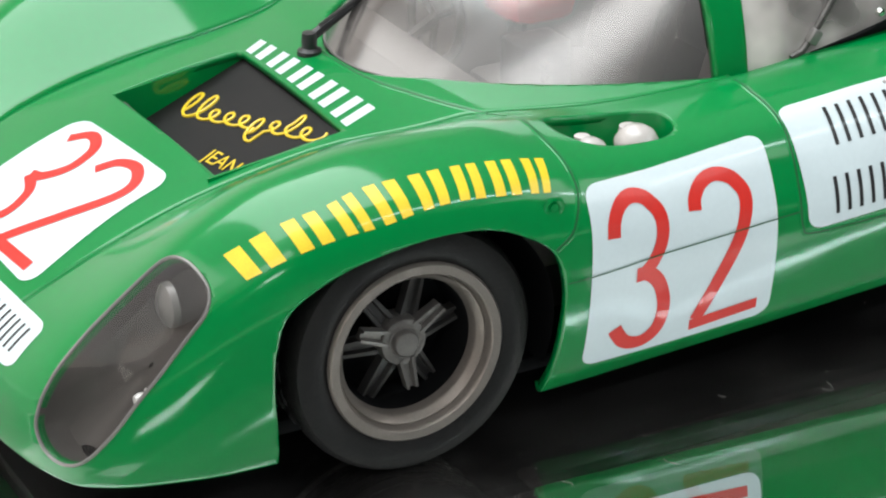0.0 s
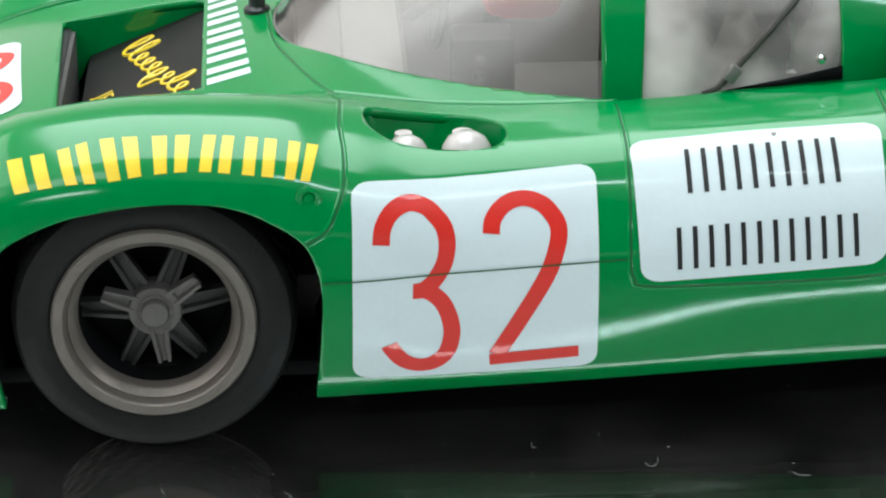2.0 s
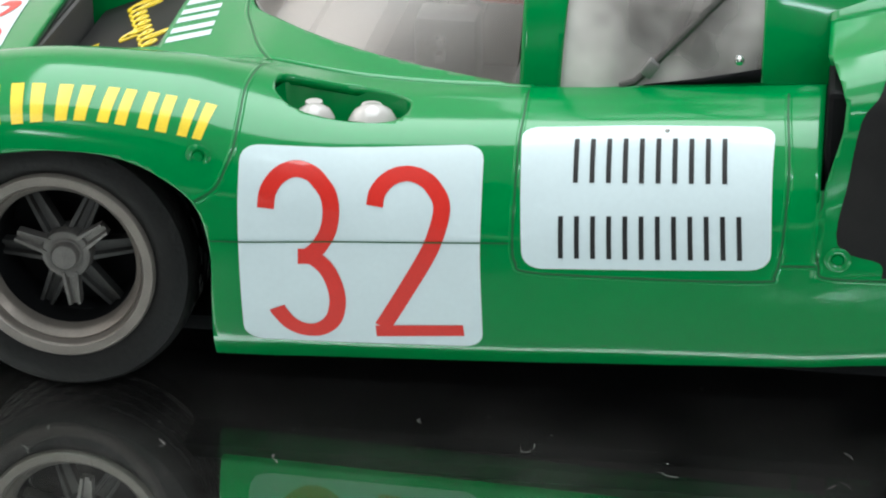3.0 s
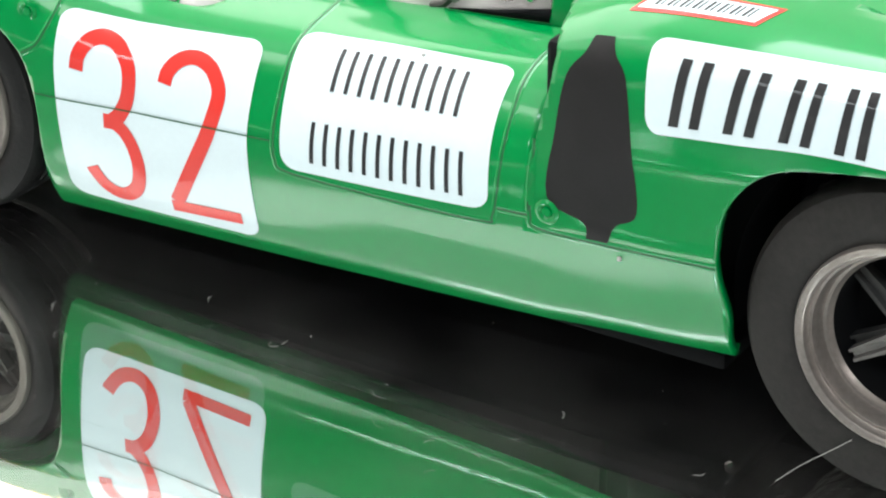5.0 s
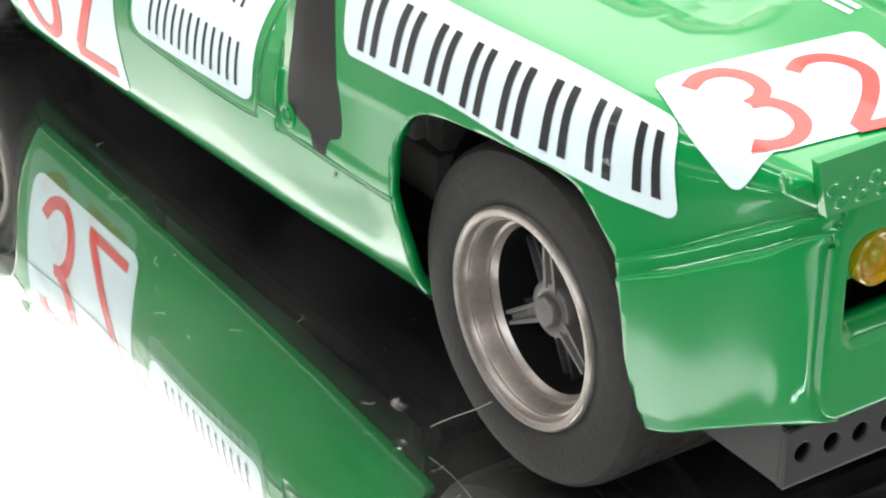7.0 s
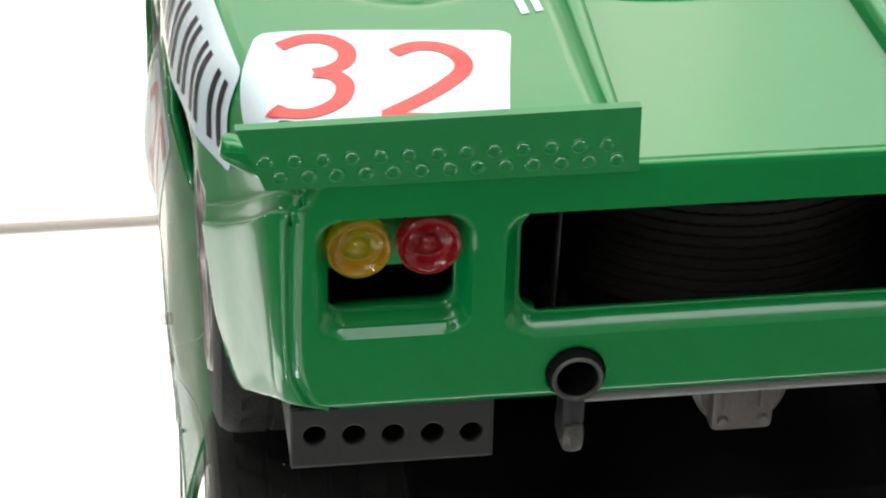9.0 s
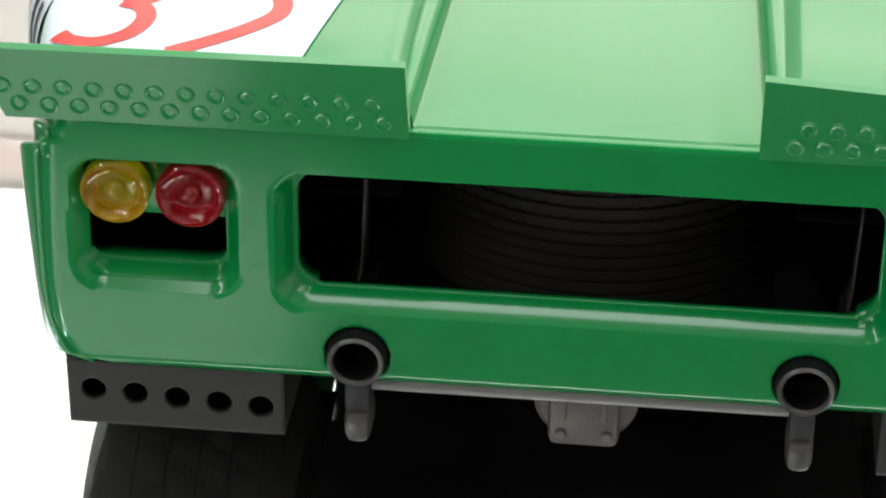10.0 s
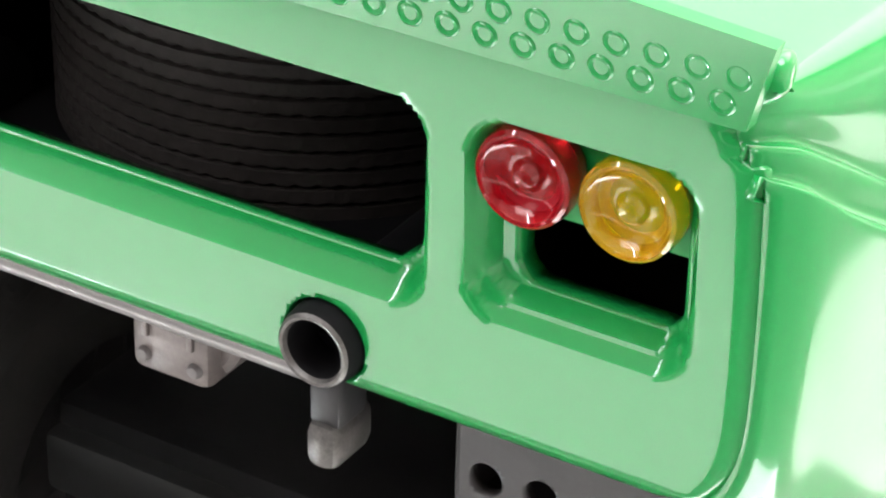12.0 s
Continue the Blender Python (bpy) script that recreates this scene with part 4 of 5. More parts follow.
# exhausts, cross bar, gearbox tab and pegs
for sd in (-1, 1):
    bm = bmesh.new()
    lathe(bm, [(1.0, -9.0), (1.06, 0.75), (1.16, 0.93), (1.3, 0.86), (1.4, 0.6), (1.45, 0.0), (1.45, -9.0)], (95.7, sd * 10.35, 14.7), axis="x", n=40)
    part("exhaust_pipe", bm, DARK, car, "dark metal exhaust pipe with a worn bright lip")
    bm = bmesh.new()
    lathe(bm, [(1.05, 0.77), (1.12, 0.94), (1.22, 0.96), (1.32, 0.85)], (95.7, sd * 10.35, 14.7), axis="x", n=40)
    part("exhaust_lip", bm, LIP, bpy.data.objects["exhaust_pipe" if sd < 0 else "exhaust_pipe.001"])
    # black disc plugs the pipe, the shade of its depth in the colour
    bm = bmesh.new()
    lathe(bm, [(0.02, -1.6), (1.1, -1.6)], (95.7, sd * 10.35, 14.7), axis="x", n=24)
    part("exhaust_bore_shade", bm, DARK, bpy.data.objects["exhaust_pipe" if sd < 0 else "exhaust_pipe.001"])
    bm = bmesh.new()
    box(bm, 94.2, 96.0, sd * 10.35 - 0.6, sd * 10.35 + 0.6, 11.4, 13.6, 0.25)
    peg = part("peg", bm, CHASSIS, car, "dark body peg with a worn grey foot")
    bm = bmesh.new()
    box(bm, 93.8, 96.3, sd * 10.35 - 0.62, sd * 10.35 + 0.62, 9.9, 11.7, 0.45)
    part("peg_foot", bm, LIP, peg)
    # perforated side box
    rows = []
    for z in np.arange(8.6, 12.35, 0.15):
        rows.append([(94.0, y, z) for y in np.arange(-24.7, -14.15, 0.15)])
    rows = np.array(rows)
    discs = [[(-23.45 + 2.04 * k + 0.62 * math.cos(a), 10.55 - 0.1 * k + 0.62 * math.sin(a)) for a in np.linspace(0, 2 * math.pi, 25)[:-1]] for k in range(5)]
    bm = bmesh.new()
    carve(bm, rows, np.min([gap(rows, c, lambda p: p[:, 0] > 0, (1, 2)) for c in discs], axis=0), -sd)
    bx = shell(part("perforated_box", bm, BOXM, car, "dark grey plastic box end with five round holes"), 0.5)
    # the top slab is black for the shaded gap between box and tail
    for nm, x0, x1, y0, y1, z0, z1 in (("box_side", 84.0, 93.98, -5.25, -4.85, 8.62, 12.3), ("box_side", 84.0, 93.98, 4.85, 5.25, 8.62, 12.3), ("box_floor", 84.0, 93.98, -4.85, 4.85, 8.58, 8.9), ("box_gap_shade", 84.0, 93.6, -5.1, 5.1, 12.32, 13.1), ("box_back", 84.0, 86.0, -4.85, 4.85, 9.2, 12.6)):
        bm = bmesh.new()
        box(bm, x0, x1, sd * 19.4 + y0, sd * 19.4 + y1, z0, z1)
        part(nm, bm, DARK if nm in ("box_back", "box_gap_shade") else BOXM, bx, smooth=False)
bm = bmesh.new()
tube(bm, [(95.0, -10.0, 12.75), (95.0, 10.0, 12.75)], 0.42, 10)
part("cross_bar", bm, SILVER, car, "dull brownish metal cross bar")
bm = bmesh.new()
box(bm, 88.2, 90.7, -1.65, 1.85, 6.7, 9.9, 0.4)
lathe(bm, [(0.02, 0.0), (2.3, 0.0), (2.6, -0.25), (2.65, -1.0), (2.65, -1.8)], (89.9, 0.15, 9.0), axis="x", n=40)
gear = part("gearbox_tab", bm, TABM, car, "grey gearbox end with a rounded flange and bolts", angle=30)
for y, z in ((-1.0, 7.5), (1.25, 7.5)):
    bm = bmesh.new()
    lathe(bm, [(0.01, 0.22), (0.22, 0.2), (0.3, 0.08), (0.33, -0.1)], (90.7, y, z), axis="x", n=12)
    part("bolt", bm, GREYPL, gear)
for y in (-0.9, 1.1):
    bm = bmesh.new()
    box(bm, 90.6, 90.85, y - 0.14, y + 0.14, 8.3, 9.7, 0.06)
    part("rib", bm, TABM, gear)
bm = bmesh.new()
box(bm, 78, 86, -7, 7, 9.6, 12.6, 0.6)
part("gearbox", bm, CHASSIS, car, "black gearbox casing")

# ---------------------------------------------------------------- lamps in the wing scoops
for sd in (1, -1):
    cx, cy = float(SCOOP[:, 0].mean()), float(SCOOP[:, 1].mean())
    bm = bmesh.new()
    rows = []
    for f, dz in ((1.0, 0.3), (0.98, -0.6), (0.93, -1.6), (0.82, -2.4), (0.5, -2.7), (0.02, -2.75)):
        rows.append([(cx + (p[0] - cx) * f, (cy + (p[1] - cy) * f) * sd, 20.3 - 0.045 * (p[0] - 18) * f - max(0, -p[1] - 22.5) * 0.14 * f + dz - 0.3) for p in SCOOP])
    grid(bm, rows, close_v=True)
    bowl = part("lamp_bowl", bm, GREEN, car, "green recess behind the front wing")
    for x, y, r in ((16.7, -22.9, 1.35), (20.6, -22.9, 1.65)):
        bm = bmesh.new()
        lathe(bm, [(0.01, r * 0.72), (r * 0.4, r * 0.66), (r * 0.75, r * 0.45), (r * 0.97, r * 0.1), (r, -0.1), (r * 0.96, -0.5), (r * 0.8, -1.6)], (x, y * sd, 19.0), axis="z", n=32)
        lathe(bm, [(0.02, 0.62), (r * 0.42, 0.6), (r * 0.46, 0.2), (r * 0.5, -0.3)], (x - 0.2, (y + 0.75) * sd, 19.3), axis="z", n=20)
        part("pearl_lamp", bm, PEARL, bowl, "small domed pearl-white lamp")

# ---------------------------------------------------------------- surface finder for printed marks
from mathutils.bvhtree import BVHTree


def tree_of(tables):
    pts, polys = [], []
    for rows in tables:
        n, m = len(rows), len(rows[0])
        o = len(pts)
        pts += [tuple(p) for row in rows for p in row]
        polys += [(o + i * m + j, o + (i + 1) * m + j, o + (i + 1) * m + j + 1, o + i * m + j + 1) for i in range(n - 1) for j in range(m - 1)]
    return BVHTree.FromPolygons([Vector(p) for p in pts], polys)


SKIN = tree_of([fr, rr, bonnet_rows, deck_rows])


def on_skin(p, lift, outward):
    hit, nrm, _, _ = SKIN.find_nearest(Vector(p))
    if nrm.dot(Vector(outward)) < 0:
        nrm = -nrm
    return hit + nrm * lift


def ruled(low, high):
    """Maps (u, v) in the unit square onto the strip between two lines of points."""
    lo, hi = catmull(low, 12) if len(low) > 2 else np.array(low, float), catmull(high, 12) if len(high) > 2 else np.array(high, float)

    def place(u, v):
        a = np.array([np.interp(u, np.linspace(0, 1, len(lo)), lo[:, k]) for k in range(3)])
        b = np.array([np.interp(u, np.linspace(0, 1, len(hi)), hi[:, k]) for k in range(3)])
        return a + (b - a) * v
    return place


def printed(name, loops, place, mat, parent, lift, outward, label="", cut=14):
    """A thin print of closed (u, v) loops laid on the skin."""
    bm = bmesh.new()
    for loop in loops:
        bm.faces.new([bm.verts.new((u, v, 0)) for u, v in loop])
    us = [v.co.x for v in bm.verts]
    vv = [v.co.y for v in bm.verts]
    for axis, lo, hi in ((0, min(us), max(us)), (1, min(vv), max(vv))):
        n = max(1, int(cut * (hi - lo) + 0.5))
        for k in range(1, n):
            c = lo + (hi - lo) * k / n
            bmesh.ops.bisect_plane(bm, geom=bm.verts[:] + bm.edges[:] + bm.faces[:], plane_co=(c, 0, 0) if axis == 0 else (0, c, 0), plane_no=(1, 0, 0) if axis == 0 else (0, 1, 0))
    bmesh.ops.triangulate(bm, faces=[f for f in bm.faces if len(f.verts) > 4])
    for v in bm.verts:
        v.co = on_skin(place(v.co.x, v.co.y), lift, outward)
    return part(name, bm, mat, parent, label, angle=60)


def rounded(ru, rv, n=5):
    pts = []
    for cu, cv, a0 in ((1 - ru, rv, -90), (1 - ru, 1 - rv, 0), (ru, 1 - rv, 90), (ru, rv, 180)):
        for k in range(n + 1):
            a = radians(a0 + 90 * k / n)
            pts.append((cu + ru * math.cos(a), cv + rv * math.sin(a)))
    return pts


def stroke(name, line, place, width, mat, parent, lift, outward, label="", smooth_line=True, per=8):
    """A ribbon of even width along a line given in the units of place()."""
    c = catmull(line, per) if smooth_line and len(line) > 2 else np.array([np.array(line[0]) + (np.array(line[-1]) - np.array(line[0])) * k / 12 for k in range(13)])
    p = np.array([place(u, v) for u, v in c])
    bm = bmesh.new()
    rows = []
    for i in range(len(p)):
        d = Vector(p[min(i + 1, len(p) - 1)] - p[max(i - 1, 0)]).normalized()
        _, nrm, _, _ = SKIN.find_nearest(Vector(p[i]))
        if nrm.dot(Vector(outward)) < 0:
            nrm = -nrm
        sidew = d.cross(nrm).normalized() * (width / 2)
        rows.append([on_skin(Vector(p[i]) + sidew * f, lift, outward) for f in (-1, -0.5, 0, 0.5, 1)])
    grid(bm, rows)
    return part(name, bm, mat, parent, label, angle=60)


def bars(name, count, place, mat, parent, lift, outward, u0=0.0, u1=1.0, fill=((0.12, 0.34), (0.58, 0.8)), lean=0.0):
    """One group of plain upright bars for each mark of a word."""
    step = (u1 - u0) / count
    for k in range(count):
        loops = [[(u0 + step * (k + a), 0), (u0 + step * (k + b), 0), (u0 + step * (k + b + lean), 1), (u0 + step * (k + a + lean), 1)] for a, b in fill]
        printed(name, loops, place, mat, parent, lift, outward, cut=8)


OUT = (0, -1, 0.25)
UP = (0, 0, 1)
side = lambda u, v: np.array((u, -29.0 if v < 17 else -29.0 + (v - 17) * 0.6, v))  # (x, z) on the flank

# door number
pl = ruled([(12.8, -28.4, 5.15), (28.85, -28.4, 5.5)], [(12.8, -28.3, 19.1), (28.6, -26.4, 19.25)])
door32 = printed("number_panel", [rounded(0.08, 0.09)], pl, WHITE, car, 0.05, OUT, "white rounded number panel on the door", cut=28)
THREE = [(14.63, 15.2), (14.76, 16.2), (15.28, 17.1), (16.06, 17.6), (16.9, 17.7), (17.86, 17.35), (18.63, 16.4), (18.92, 15.2), (18.74, 13.85), (18.08, 12.65), (17.45, 12.05)]
THREE_B = [(16.68, 11.95), (17.64, 11.88), (18.55, 11.1), (19.1, 9.85), (19.25, 8.55), (18.92, 7.2), (18.08, 6.37), (17.09, 6.2), (16.1, 6.65), (15.37, 7.6), (15.18, 8.0)]
TWO = [(21.77, 15.6), (21.9, 16.5), (22.35, 17.25), (23.13, 17.75), (24.12, 17.87), (25.22, 17.45), (25.91, 16.6), (26.15, 15.6), (25.9, 14.2), (25.3, 12.6), (23.85, 9.85), (22.2, 6.8)]
three = stroke("numeral_three", THREE, side, 1.1, RED, door32, 0.09, OUT, "red figure 3")
stroke("numeral_three_foot", THREE_B, side, 1.1, RED, door32, 0.094, OUT)
stroke("numeral_two", TWO, side, 1.1, RED, door32, 0.09, OUT, "red figure 2")
stroke("numeral_two_foot", [(21.75, 6.4), (27.6, 6.82)], side, 0.92, RED, door32, 0.094, OUT, smooth_line=False)

# sponsor panel on the door, its words as plain bars
pl = ruled([(31.5, -29.2, 12.0), (47.4, -29.2, 13.0)], [(30.9, -25.0, 20.05), (47.2, -25.2, 21.05)])
spons = printed("sponsor_panel", [rounded(0.08, 0.13)], pl, WHITE, car, 0.05, OUT, "white rounded sponsor panel with black bars", cut=28)
THIN = ((0.1, 0.25), (0.6, 0.75))
bars("ink_bar", 5, ruled([(34.3, -27.9, 17.6), (44.9, -28.0, 18.2)], [(34.2, -26.0, 19.8), (44.7, -26.1, 20.5)]), BLACKP, spons, 0.09, OUT, fill=THIN)
bars("ink_bar", 6, ruled([(33.6, -29.3, 12.9), (46.1, -29.3, 13.6)], [(33.5, -28.8, 15.6), (45.9, -28.8, 16.4)]), BLACKP, spons, 0.09, OUT, fill=THIN)

# yellow wing lettering as bars
low = [(-12.2, -27.1, 17.1), (-8.6, -28.0, 18.6), (-5.3, -28.3, 19.3), (-2.6, -28.6, 19.6), (0.3, -28.5, 20.0), (3.1, -28.4, 20.1), (5.8, -28.5, 19.9), (8.5, -28.6, 19.6), (10.7, -28.5, 19.2)]
high = [(-13.0, -25.1, 18.3), (-9.2, -26.0, 20.1), (-5.9, -26.4, 20.9), (-3.2, -26.2, 21.5), (0.1, -26.3, 21.7), (3.4, -26.2, 21.7), (6.1, -26.2, 21.5), (8.8, -26.3, 21.2), (11.4, -26.2, 20.7)]
wing_mark = new("wing_lettering")
wing_mark.parent = car
tagged(wing_mark, "row of worn yellow bars along the front wing")
bars("yellow_bar", 8, ruled(low, high), YELLOW, wing_mark, 0.04, (0, -1, 0.8), fill=((0.08, 0.36), (0.52, 0.8)))

# white bars behind the duct
bon_mark = new("bonnet_lettering")
bon_mark.parent = car
tagged(bon_mark, "row of white bars on the bonnet")
bars("white_bar", 5, ruled([(3.1, 6.6, 19.3), (3.4, -11.6, 19.2)], [(5.0, 8.0, 19.5), (6.5, -10.3, 19.5)]), WHITE, bon_mark, 0.04, UP, fill=((0.05, 0.32), (0.5, 0.78)))

# bonnet number
pl = ruled([(-22.0, 5.6, 12.0), (-21.6, -10.4, 12.0)], [(-10.9, 5.2, 17.0), (-9.6, -9.1, 17.2)])
nose32 = printed("number_panel", [rounded(0.1, 0.12)], pl, WHITE, car, 0.06, UP, "white rounded number panel on the bonnet")
top = lambda u, v: np.array((v, -u, 17.0 + (v + 10) * 0.45))  # u to the car's left, v rearwards
stroke("numeral_three", [(-3.2, -12.7), (-1.8, -11.4), (0.2, -12.0), (0.9, -14.0), (-0.3, -15.8), (-1.6, -16.3)], top, 0.95, RED, nose32, 0.1, UP, "red figure 3")
stroke("numeral_three_foot", [(-1.6, -16.3), (0.4, -17.2), (0.9, -19.2), (-0.6, -20.7), (-2.6, -20.4), (-3.6, -19.0)], top, 0.95, RED, nose32, 0.104, UP)
stroke("numeral_two", [(3.0, -13.0), (3.8, -11.5), (5.6, -10.9), (7.4, -11.8), (7.6, -13.6), (6.0, -16.6), (3.2, -20.8)], top, 0.95, RED, nose32, 0.1, UP, "red figure 2")
stroke("numeral_two_foot", [(2.8, -20.9), (8.6, -20.5)], top, 0.9, RED, nose32, 0.104, UP, smooth_line=False)
pl = ruled([(-25.6, -6.0, 8.2), (-25.0, -15.8, 8.7)], [(-22.4, -6.0, 11.2), (-22.2, -16.6, 11.7)])
nose_sp = printed("sponsor_panel", [rounded(0.12, 0.2)], pl, WHITE, car, 0.04, (-1, 0, 0.6), "white rounded panel on the nose")
bars("ink_bar", 4, ruled([(-25.0, -7.5, 9.0), (-24.4, -15.0, 9.4)], [(-23.0, -7.8, 10.6), (-22.9, -15.6, 11.0)]), BLACKP, nose_sp, 0.07, (-1, 0, 0.6), fill=THIN)

# flowing scribble and word on the duct floor
slope = math.atan2(3.67, 9.02)
pts = []
for k in range(240):
    f = k / 239
    a = 2 * math.pi * 9.25 * f - 0.6
    h = 2.7 if f < 0.2 else 2.4 if 0.72 < f < 0.8 else 1.25
    low = -1.3 if 0.54 < f < 0.64 else 0.0
    rise = low + (h - low) * (0.5 + 0.5 * math.sin(a))
    x = -3.7 + 5.0 * f + 0.9 * rise + 0.15 * math.cos(a)
    y = 5.2 - 14.6 * f + 0.25 * rise - 0.75 * math.cos(a)
    pts.append((x, y, 14.87 + (x + 5.97) * math.tan(slope) + 0.03))
bm = bmesh.new()
tube(bm, pts, 0.14, 6)
part("yellow_scribble", bm, YELLOW, bonnet, "flowing yellow line on the black duct panel")
word = bpy.data.curves.new("duct_word", "FONT")
word.body, word.size, word.align_x, word.extrude = "JEANS", 1.95 * MM, "LEFT", 0.02 * MM
tmp = bpy.data.objects.new("duct_word", word)
scene.collection.objects.link(tmp)
bpy.context.view_layer.update()
me = bpy.data.meshes.new_from_object(tmp.evaluated_get(bpy.context.evaluated_depsgraph_get()))
bpy.data.objects.remove(tmp)
axes = Matrix(((0, math.cos(slope), -math.sin(slope)), (-1, 0, 0), (0, math.sin(slope), math.cos(slope)))).to_4x4()
me.transform(Matrix.Translation((-4.95 * MM, -3.0 * MM, (14.87 + 1.02 * math.tan(slope) + 0.06) * MM)) @ axes @ Matrix.Rotation(radians(9), 4, "Z"))
me.materials.clear()
me.materials.append(YELLOW)
ob = new("duct_word", me)
ob.parent = bonnet
tagged(ob, "small yellow word on the black duct panel")

# two white strokes on the deck beside the channel
deck_mark = new("deck_lettering")
deck_mark.parent = car
tagged(deck_mark, "two short white bars on the rear deck")
bars("white_bar", 1, ruled([(79.6, -11.5, 28.4), (79.2, -9.8, 28.4)], [(81.6, -11.3, 28.4), (81.2, -9.7, 28.4)]), WHITE, deck_mark, 0.05, UP, fill=((0.1, 0.38), (0.6, 0.86)))

# dark tapered emblem, sponsor strip and small sticker on the rear clip
emb_l = [(54.4, -29, 12.85), (54.2, -29, 13.9), (51.5, -29.2, 15.0), (51.9, -29.3, 19.5), (52.5, -28.8, 23.3), (53.5, -28.2, 24.7), (53.8, -27.6, 25.8)]
emb_r = [(55.9, -29, 12.95), (56.5, -29, 14.3), (57.9, -29.2, 15.5), (57.4, -29.3, 19.8), (56.7, -28.8, 23.8), (55.7, -28.2, 25.0), (55.2, -27.6, 25.9)]
printed("dark_emblem", [[(0, 0), (1, 0), (1, 1), (0, 1)]], ruled(emb_l, emb_r), DECALBLACK, car, 0.035, OUT, "plain black tapered emblem on the rear clip", cut=30)
strip = printed("sponsor_strip", [rounded(0.04, 0.2)], ruled([(58.3, -29.3, 21.0), (64.0, -29.4, 21.7), (70.5, -29.5, 22.4), (81.0, -28.9, 22.4), (87.1, -27.6, 22.0)], [(57.9, -27.7, 26.7), (64.0, -27.7, 26.95), (70.0, -27.6, 27.25), (79.0, -26.9, 27.5), (85.7, -26.2, 27.35)]), WHITE, car, 0.1, (0, -1, 1), "long white sponsor strip with heavy black bars", cut=60)
bars("ink_bar", 8, ruled([(59.6, -29.3, 21.8), (66.8, -29.5, 22.6), (73.8, -29.5, 22.8), (80.9, -28.9, 23.2), (87.2, -27.8, 23.0)], [(60.0, -28.4, 25.9), (67.4, -28.5, 26.3), (73.9, -28.3, 26.6), (80.6, -27.6, 26.9), (86.4, -27.0, 26.7)]), BLACKP, strip, 0.15, (0, -1, 1), fill=((0.06, 0.24), (0.44, 0.62)))
stick = printed("sticker", [[(0.0, 0.0), (0.93, 0.0), (1.0, 1.0), (0.07, 1.0)]], ruled([(55.0, -25.6, 26.9), (64.1, -25.8, 27.7)], [(55.2, -22.9, 27.3), (64.3, -23.2, 28.1)]), RED, car, 0.04, UP, "small white sticker with a red border")
printed("sticker_face", [[(0.04, 0.13), (0.9, 0.13), (0.955, 0.87), (0.1, 0.87)]], ruled([(55.0, -25.6, 26.9), (64.1, -25.8, 27.7)], [(55.2, -22.9, 27.3), (64.3, -23.2, 28.1)]), WHITE, stick, 0.07, UP)
bars("ink_bar", 8, ruled([(56.2, -24.9, 27.1), (62.8, -25.0, 27.7)], [(56.4, -23.7, 27.2), (63.0, -23.8, 27.9)]), BLACKP, stick, 0.1, UP, fill=((0.15, 0.4), (0.6, 0.75)))

# deck number
over = ruled([(81.9, -25.2, 27.5), (86.2, -26.2, 26.8), (90.3, -26.0, 25.0)], [(82.0, -23.6, 27.6), (86.4, -23.9, 27.5), (91.4, -24.0, 27.4)])
flat = ruled([(82.0, -23.6, 27.6), (86.4, -23.9, 27.5), (91.4, -24.0, 27.4)], [(83.4, -12.0, 27.9), (88.0, -12.8, 27.8), (93.0, -13.6, 27.7)])
pl = lambda u, v: over(u, v / 0.16) if v < 0.16 else flat(u, (v - 0.16) / 0.84)
deck32 = printed("number_panel", [rounded(0.08, 0.06)], pl, WHITE, car, 0.1, (0, -1, 1), "white number panel on the rear deck", cut=70)
aft = lambda u, v: np.array((u, v, 27.6 - 0.5 * max(0.0, 1 - (v + 26) / 3)))
stroke("numeral_three", [(83.6, -24.1), (83.05, -22.9), (83.3, -21.6), (84.4, -20.8), (85.7, -20.9), (86.5, -21.7), (86.75, -22.6)], aft, 0.95, RED, deck32, 0.15, (0, -1, 1), "red figure 3")
stroke("numeral_three_foot", [(86.75, -22.6), (87.2, -21.6), (88.4, -21.2), (89.9, -21.7), (90.8, -23.0), (90.6, -24.3), (89.9, -25.0)], aft, 0.95, RED, deck32, 0.154, (0, -1, 1))
stroke("numeral_two", [(85.2, -18.4), (84.6, -17.2), (84.9, -15.9), (86.0, -15.1), (87.4, -15.1), (88.8, -16.1), (90.2, -17.6), (91.6, -19.5)], aft, 0.95, RED, deck32, 0.15, (0, -1, 1), "red figure 2")
stroke("numeral_two_foot", [(91.8, -19.8), (92.6, -14.6)], aft, 0.9, RED, deck32, 0.154, (0, -1, 1), smooth_line=False)

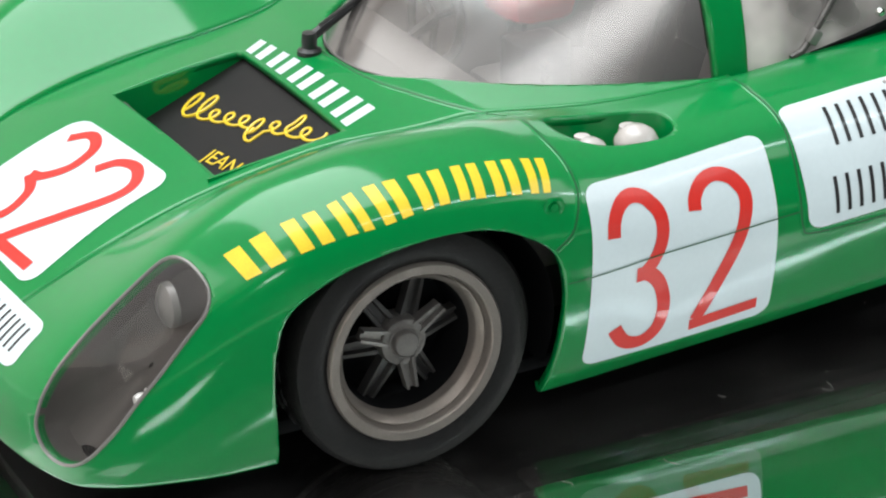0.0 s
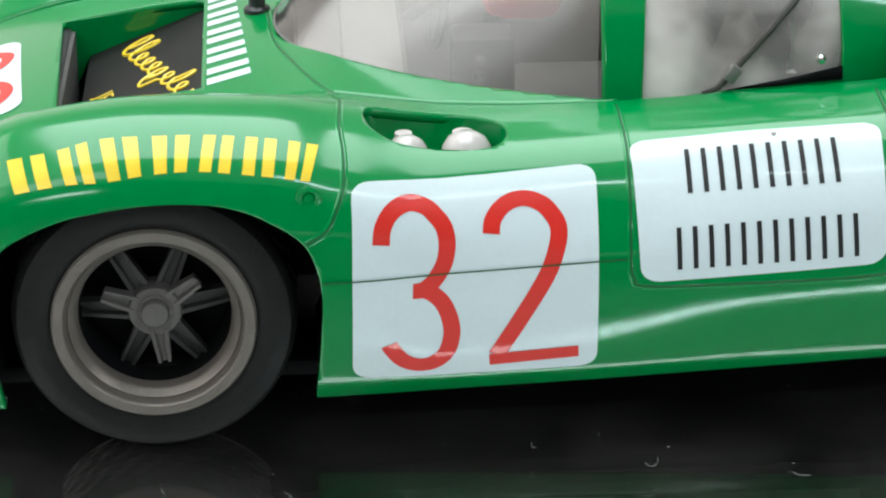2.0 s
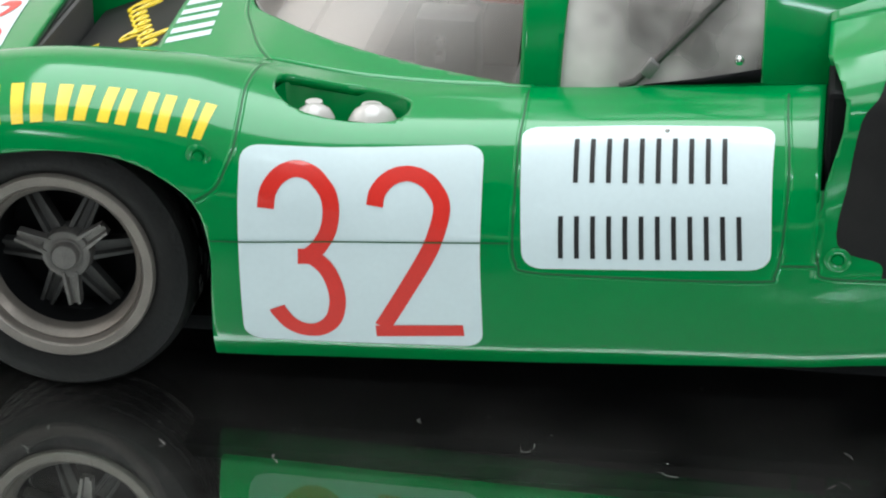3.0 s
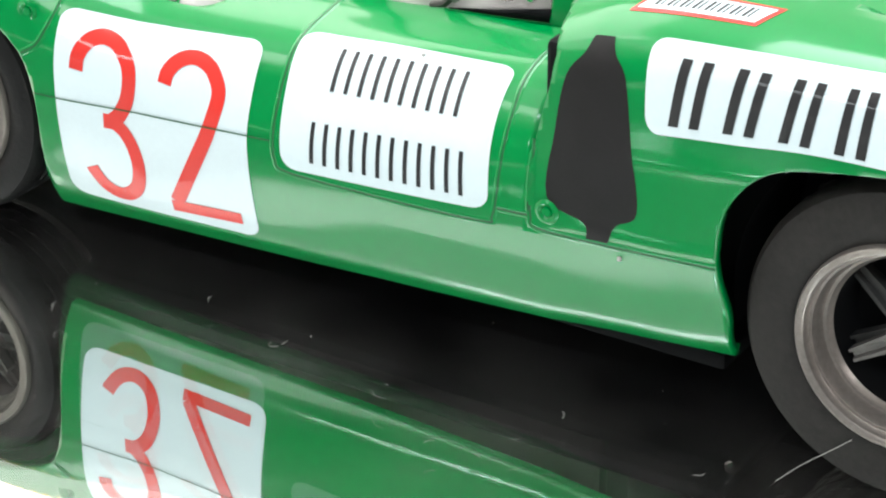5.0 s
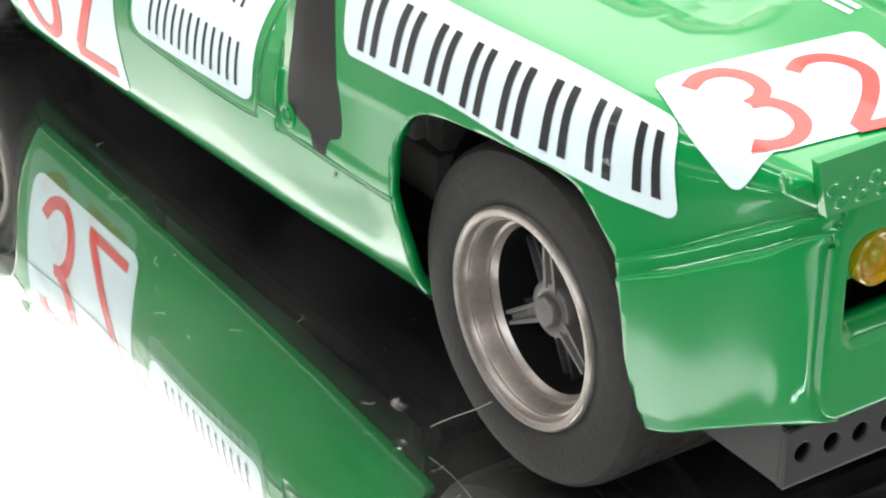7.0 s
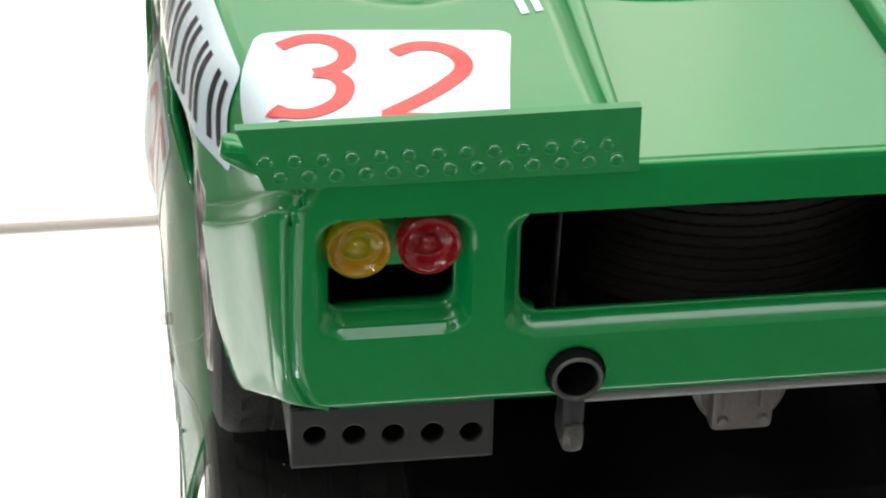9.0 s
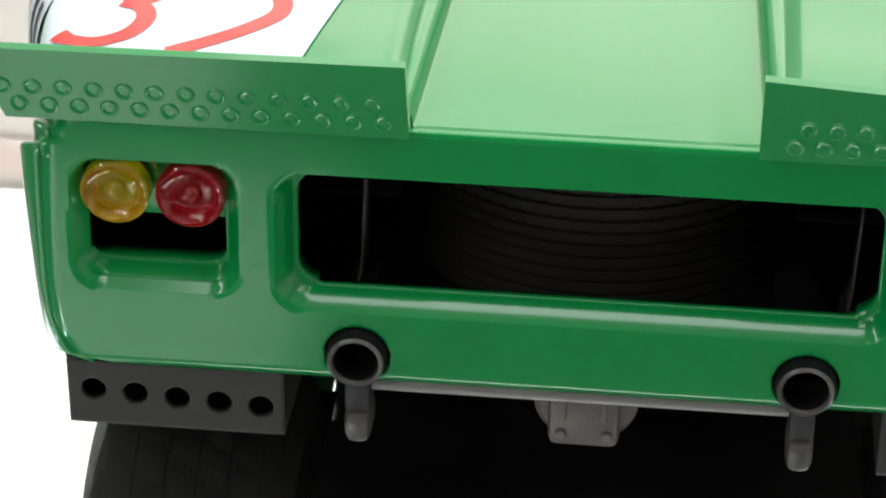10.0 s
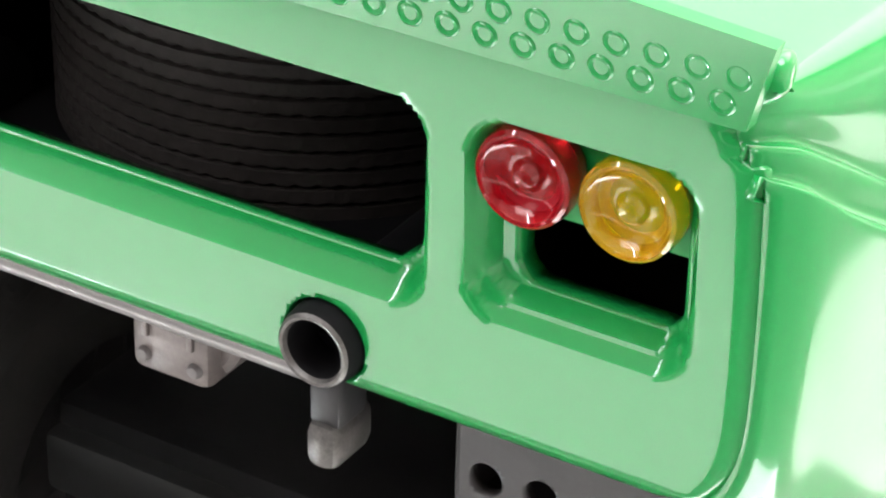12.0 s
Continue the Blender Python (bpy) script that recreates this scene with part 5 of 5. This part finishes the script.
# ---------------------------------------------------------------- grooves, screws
# flat ribbon laid on the skin, its dark colour being the groove's shade
def groove(pts, outward, width=0.22, lift=0.0, mat=GROOVE_SHADE, name="panel_line", label=""):
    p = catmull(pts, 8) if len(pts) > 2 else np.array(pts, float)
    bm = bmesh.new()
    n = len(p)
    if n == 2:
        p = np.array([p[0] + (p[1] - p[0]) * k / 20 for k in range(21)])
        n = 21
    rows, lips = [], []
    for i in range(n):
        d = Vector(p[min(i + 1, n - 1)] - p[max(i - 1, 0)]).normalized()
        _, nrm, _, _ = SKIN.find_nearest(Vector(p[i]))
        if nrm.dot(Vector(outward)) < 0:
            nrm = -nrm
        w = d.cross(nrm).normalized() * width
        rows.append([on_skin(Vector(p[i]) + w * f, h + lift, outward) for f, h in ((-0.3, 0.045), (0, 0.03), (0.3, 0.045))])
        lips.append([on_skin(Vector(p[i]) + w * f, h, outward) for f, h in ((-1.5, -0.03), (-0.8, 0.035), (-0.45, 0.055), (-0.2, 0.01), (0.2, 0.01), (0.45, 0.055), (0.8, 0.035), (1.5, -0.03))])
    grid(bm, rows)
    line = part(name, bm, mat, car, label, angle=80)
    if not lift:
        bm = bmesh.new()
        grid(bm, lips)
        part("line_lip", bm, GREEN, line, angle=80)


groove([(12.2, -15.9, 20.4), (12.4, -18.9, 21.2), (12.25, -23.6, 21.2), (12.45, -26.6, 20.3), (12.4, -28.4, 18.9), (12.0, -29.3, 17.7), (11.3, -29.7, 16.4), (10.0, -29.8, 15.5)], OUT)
groove([(10.9, -29.8, 12.8), (19.3, -29.3, 13.1), (30.6, -29.2, 13.7)], OUT, 0.17, 0.1, GROOVE_SHADE)
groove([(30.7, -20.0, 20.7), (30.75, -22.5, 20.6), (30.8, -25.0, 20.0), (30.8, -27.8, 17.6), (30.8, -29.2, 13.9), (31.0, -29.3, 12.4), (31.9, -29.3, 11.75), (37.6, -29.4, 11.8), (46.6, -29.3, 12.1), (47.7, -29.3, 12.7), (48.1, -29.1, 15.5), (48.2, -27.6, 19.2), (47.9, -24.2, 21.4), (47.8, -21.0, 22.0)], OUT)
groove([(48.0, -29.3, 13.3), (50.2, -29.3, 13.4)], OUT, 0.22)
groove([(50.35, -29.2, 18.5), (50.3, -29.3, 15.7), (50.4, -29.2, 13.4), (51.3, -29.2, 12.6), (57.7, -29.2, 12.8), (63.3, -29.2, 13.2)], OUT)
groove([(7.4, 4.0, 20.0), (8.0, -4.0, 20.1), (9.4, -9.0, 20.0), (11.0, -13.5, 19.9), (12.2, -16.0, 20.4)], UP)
for x, y, z in ((10.2, -29.2, 18.4), (51.6, -29.32, 13.95)):
    bm = bmesh.new()
    lathe(bm, [(0.01, -0.02), (0.3, -0.02), (0.36, 0.12), (0.46, 0.02), (0.6, -0.06), (0.75, -0.02), (0.85, 0.06)], (x, y + 0.03, z), n=24)
    part("screw_head", bm, GREEN, car)

# headlights
for sd in (1, -1):
    bm = bmesh.new()
    loop3 = []
    for y, z in HEAD:
        hit = SKIN.ray_cast(Vector((-60, y, z)), Vector((1, 0, 0)))[0]
        loop3.append(hit if hit else on_skin((-24.5 + (z - 4.7) * 0.72, y, z), 0, (-1, -0.6, 0.4)))
    cen = sum(loop3, Vector()) / len(loop3)
    rows = []
    for f, dp in ((1.0, 0.0), (0.97, 1.2), (0.9, 2.6), (0.6, 3.2), (0.03, 3.3)):
        rows.append([((cen.lerp(p, f)) + Vector((0.75, 0.35, -0.35)) * dp) for p in loop3])
    for row in rows:
        for p in row:
            p.y *= sd
    grid(bm, rows, close_v=True)
    bowl = part("headlight", bm, WELL, car, "long slanting headlight well under a clear cover")
    bm = bmesh.new()
    rows = [[Vector((p.x, p.y * sd, p.z)) for p in loop3]]
    for f, dp in ((0.8, 0.25), (0.5, 0.55), (0.03, 0.7)):
        rows.append([Vector((q.x, q.y * sd, q.z)) for q in [cen.lerp(p, f) + Vector((-0.75, -0.5, 0.4)) * dp for p in loop3]])
    grid(bm, rows, close_v=True)
    cov = part("headlight_cover", bm, COVER, bowl, "clear plastic cover")
    cov.visible_shadow = False
    bm = bmesh.new()
    tube(bm, [Vector((p.x, p.y * sd, p.z)) for p in loop3 + loop3[:1]], 0.13, 6, cap=False)
    part("cover_edge", bm, SILVER, bowl, "pale worn edge of the cover")
    bm = bmesh.new()
    c2 = cen.lerp(loop3[20], 0.55) + Vector((1.0, 0.5, -0.4))
    lathe(bm, [(0.01, -0.5), (0.9, -0.4), (1.5, 0.0), (1.6, 0.5)], (0, 0, 0), axis="x", n=28)
    bmesh.ops.transform(bm, matrix=Matrix.Translation((c2.x, c2.y * sd, c2.z)), verts=bm.verts)
    part("headlight_bulb", bm, SILVER, bowl)
    bm = bmesh.new()
    c3 = cen.lerp(loop3[60], 0.72) + Vector((1.2, 0.5, -0.3))
    lathe(bm, [(0.01, -0.45), (0.35, -0.35), (0.5, 0.0), (0.42, 0.5), (0.7, 0.6)], (0, 0, 0), axis="x", n=20)
    bmesh.ops.transform(bm, matrix=Matrix.Translation((c3.x, c3.y * sd, c3.z)), verts=bm.verts)
    part("side_bulb", bm, SHINE, bowl, "small pale bulb")

# ---------------------------------------------------------------- dust and fibres
rng = random.Random(4)
bm = bmesh.new()
for k in range(190):
    x, y = rng.uniform(-30, 105), rng.uniform(-48, -20) if k < 140 else rng.uniform(-25, 25)
    if k >= 140:
        x = rng.uniform(92, 125)
    r = rng.uniform(0.02, 0.07)
    n = rng.randint(5, 8)
    pts = [(x + r * rng.uniform(0.5, 1.2) * math.cos(2 * math.pi * i / n), y + r * rng.uniform(0.5, 1.2) * math.sin(2 * math.pi * i / n)) for i in range(n)]
    lo = [bm.verts.new((a, b, 0.01)) for a, b in pts]
    tip = bm.verts.new((x, y, 0.01 + r * 0.6))
    for i in range(n):
        bm.faces.new([lo[i], lo[(i + 1) % n], tip])
for k in range(16):
    x, y, a = rng.uniform(-20, 100), rng.uniform(-38, -29), rng.uniform(0, 6.28)
    pts = [(x, y, 0.05)]
    for i in range(rng.randint(4, 9)):
        a += rng.uniform(-0.8, 0.8)
        x, y = x + 0.15 * math.cos(a), y + 0.15 * math.sin(a)
        pts.append((x, y, 0.05))
    tube(bm, pts, 0.012, 4)
tagged(finish("dust_specks", bm, SPECK), "pale dust specks and short fibres on the mirror", "dust", kind="stuff")
for x, y, z in ((56.7, -29.2, 12.0), (40.3, -25.6, 20.6)):
    bm = bmesh.new()
    bmesh.ops.create_icosphere(bm, subdivisions=2, radius=0.16)
    for v in bm.verts:
        v.co = v.co * rng.uniform(0.8, 1.2) + on_skin((x, y, z), 0.05, OUT)
    part("speck", bm, SPECK, car, "pale crumb stuck on the paint")
bm = bmesh.new()
bmesh.ops.create_icosphere(bm, subdivisions=1, radius=0.7)
for v in bm.verts:
    v.co = Vector((65.5 + v.co.x * 1.2 * rng.uniform(0.6, 1.2), -30.0 + v.co.y * rng.uniform(0.5, 1.1), 0.4 + v.co.z * 0.55))
tagged(finish("plastic_chip", bm, COVER, smooth=False), "small clear plastic chip lying on the mirror tile", "plastic chip")
bm = bmesh.new()
tube(bm, catmull([(68.2, -29.6, 0.05), (69.4, -28.7, 1.1), (70.8, -28.2, 2.2), (72.4, -28.1, 3.6)], 5), 0.022, 5)
tagged(finish("fibre", bm, SPECK), "thin pale fibre leaning from the mirror onto the tyre", "fibre")
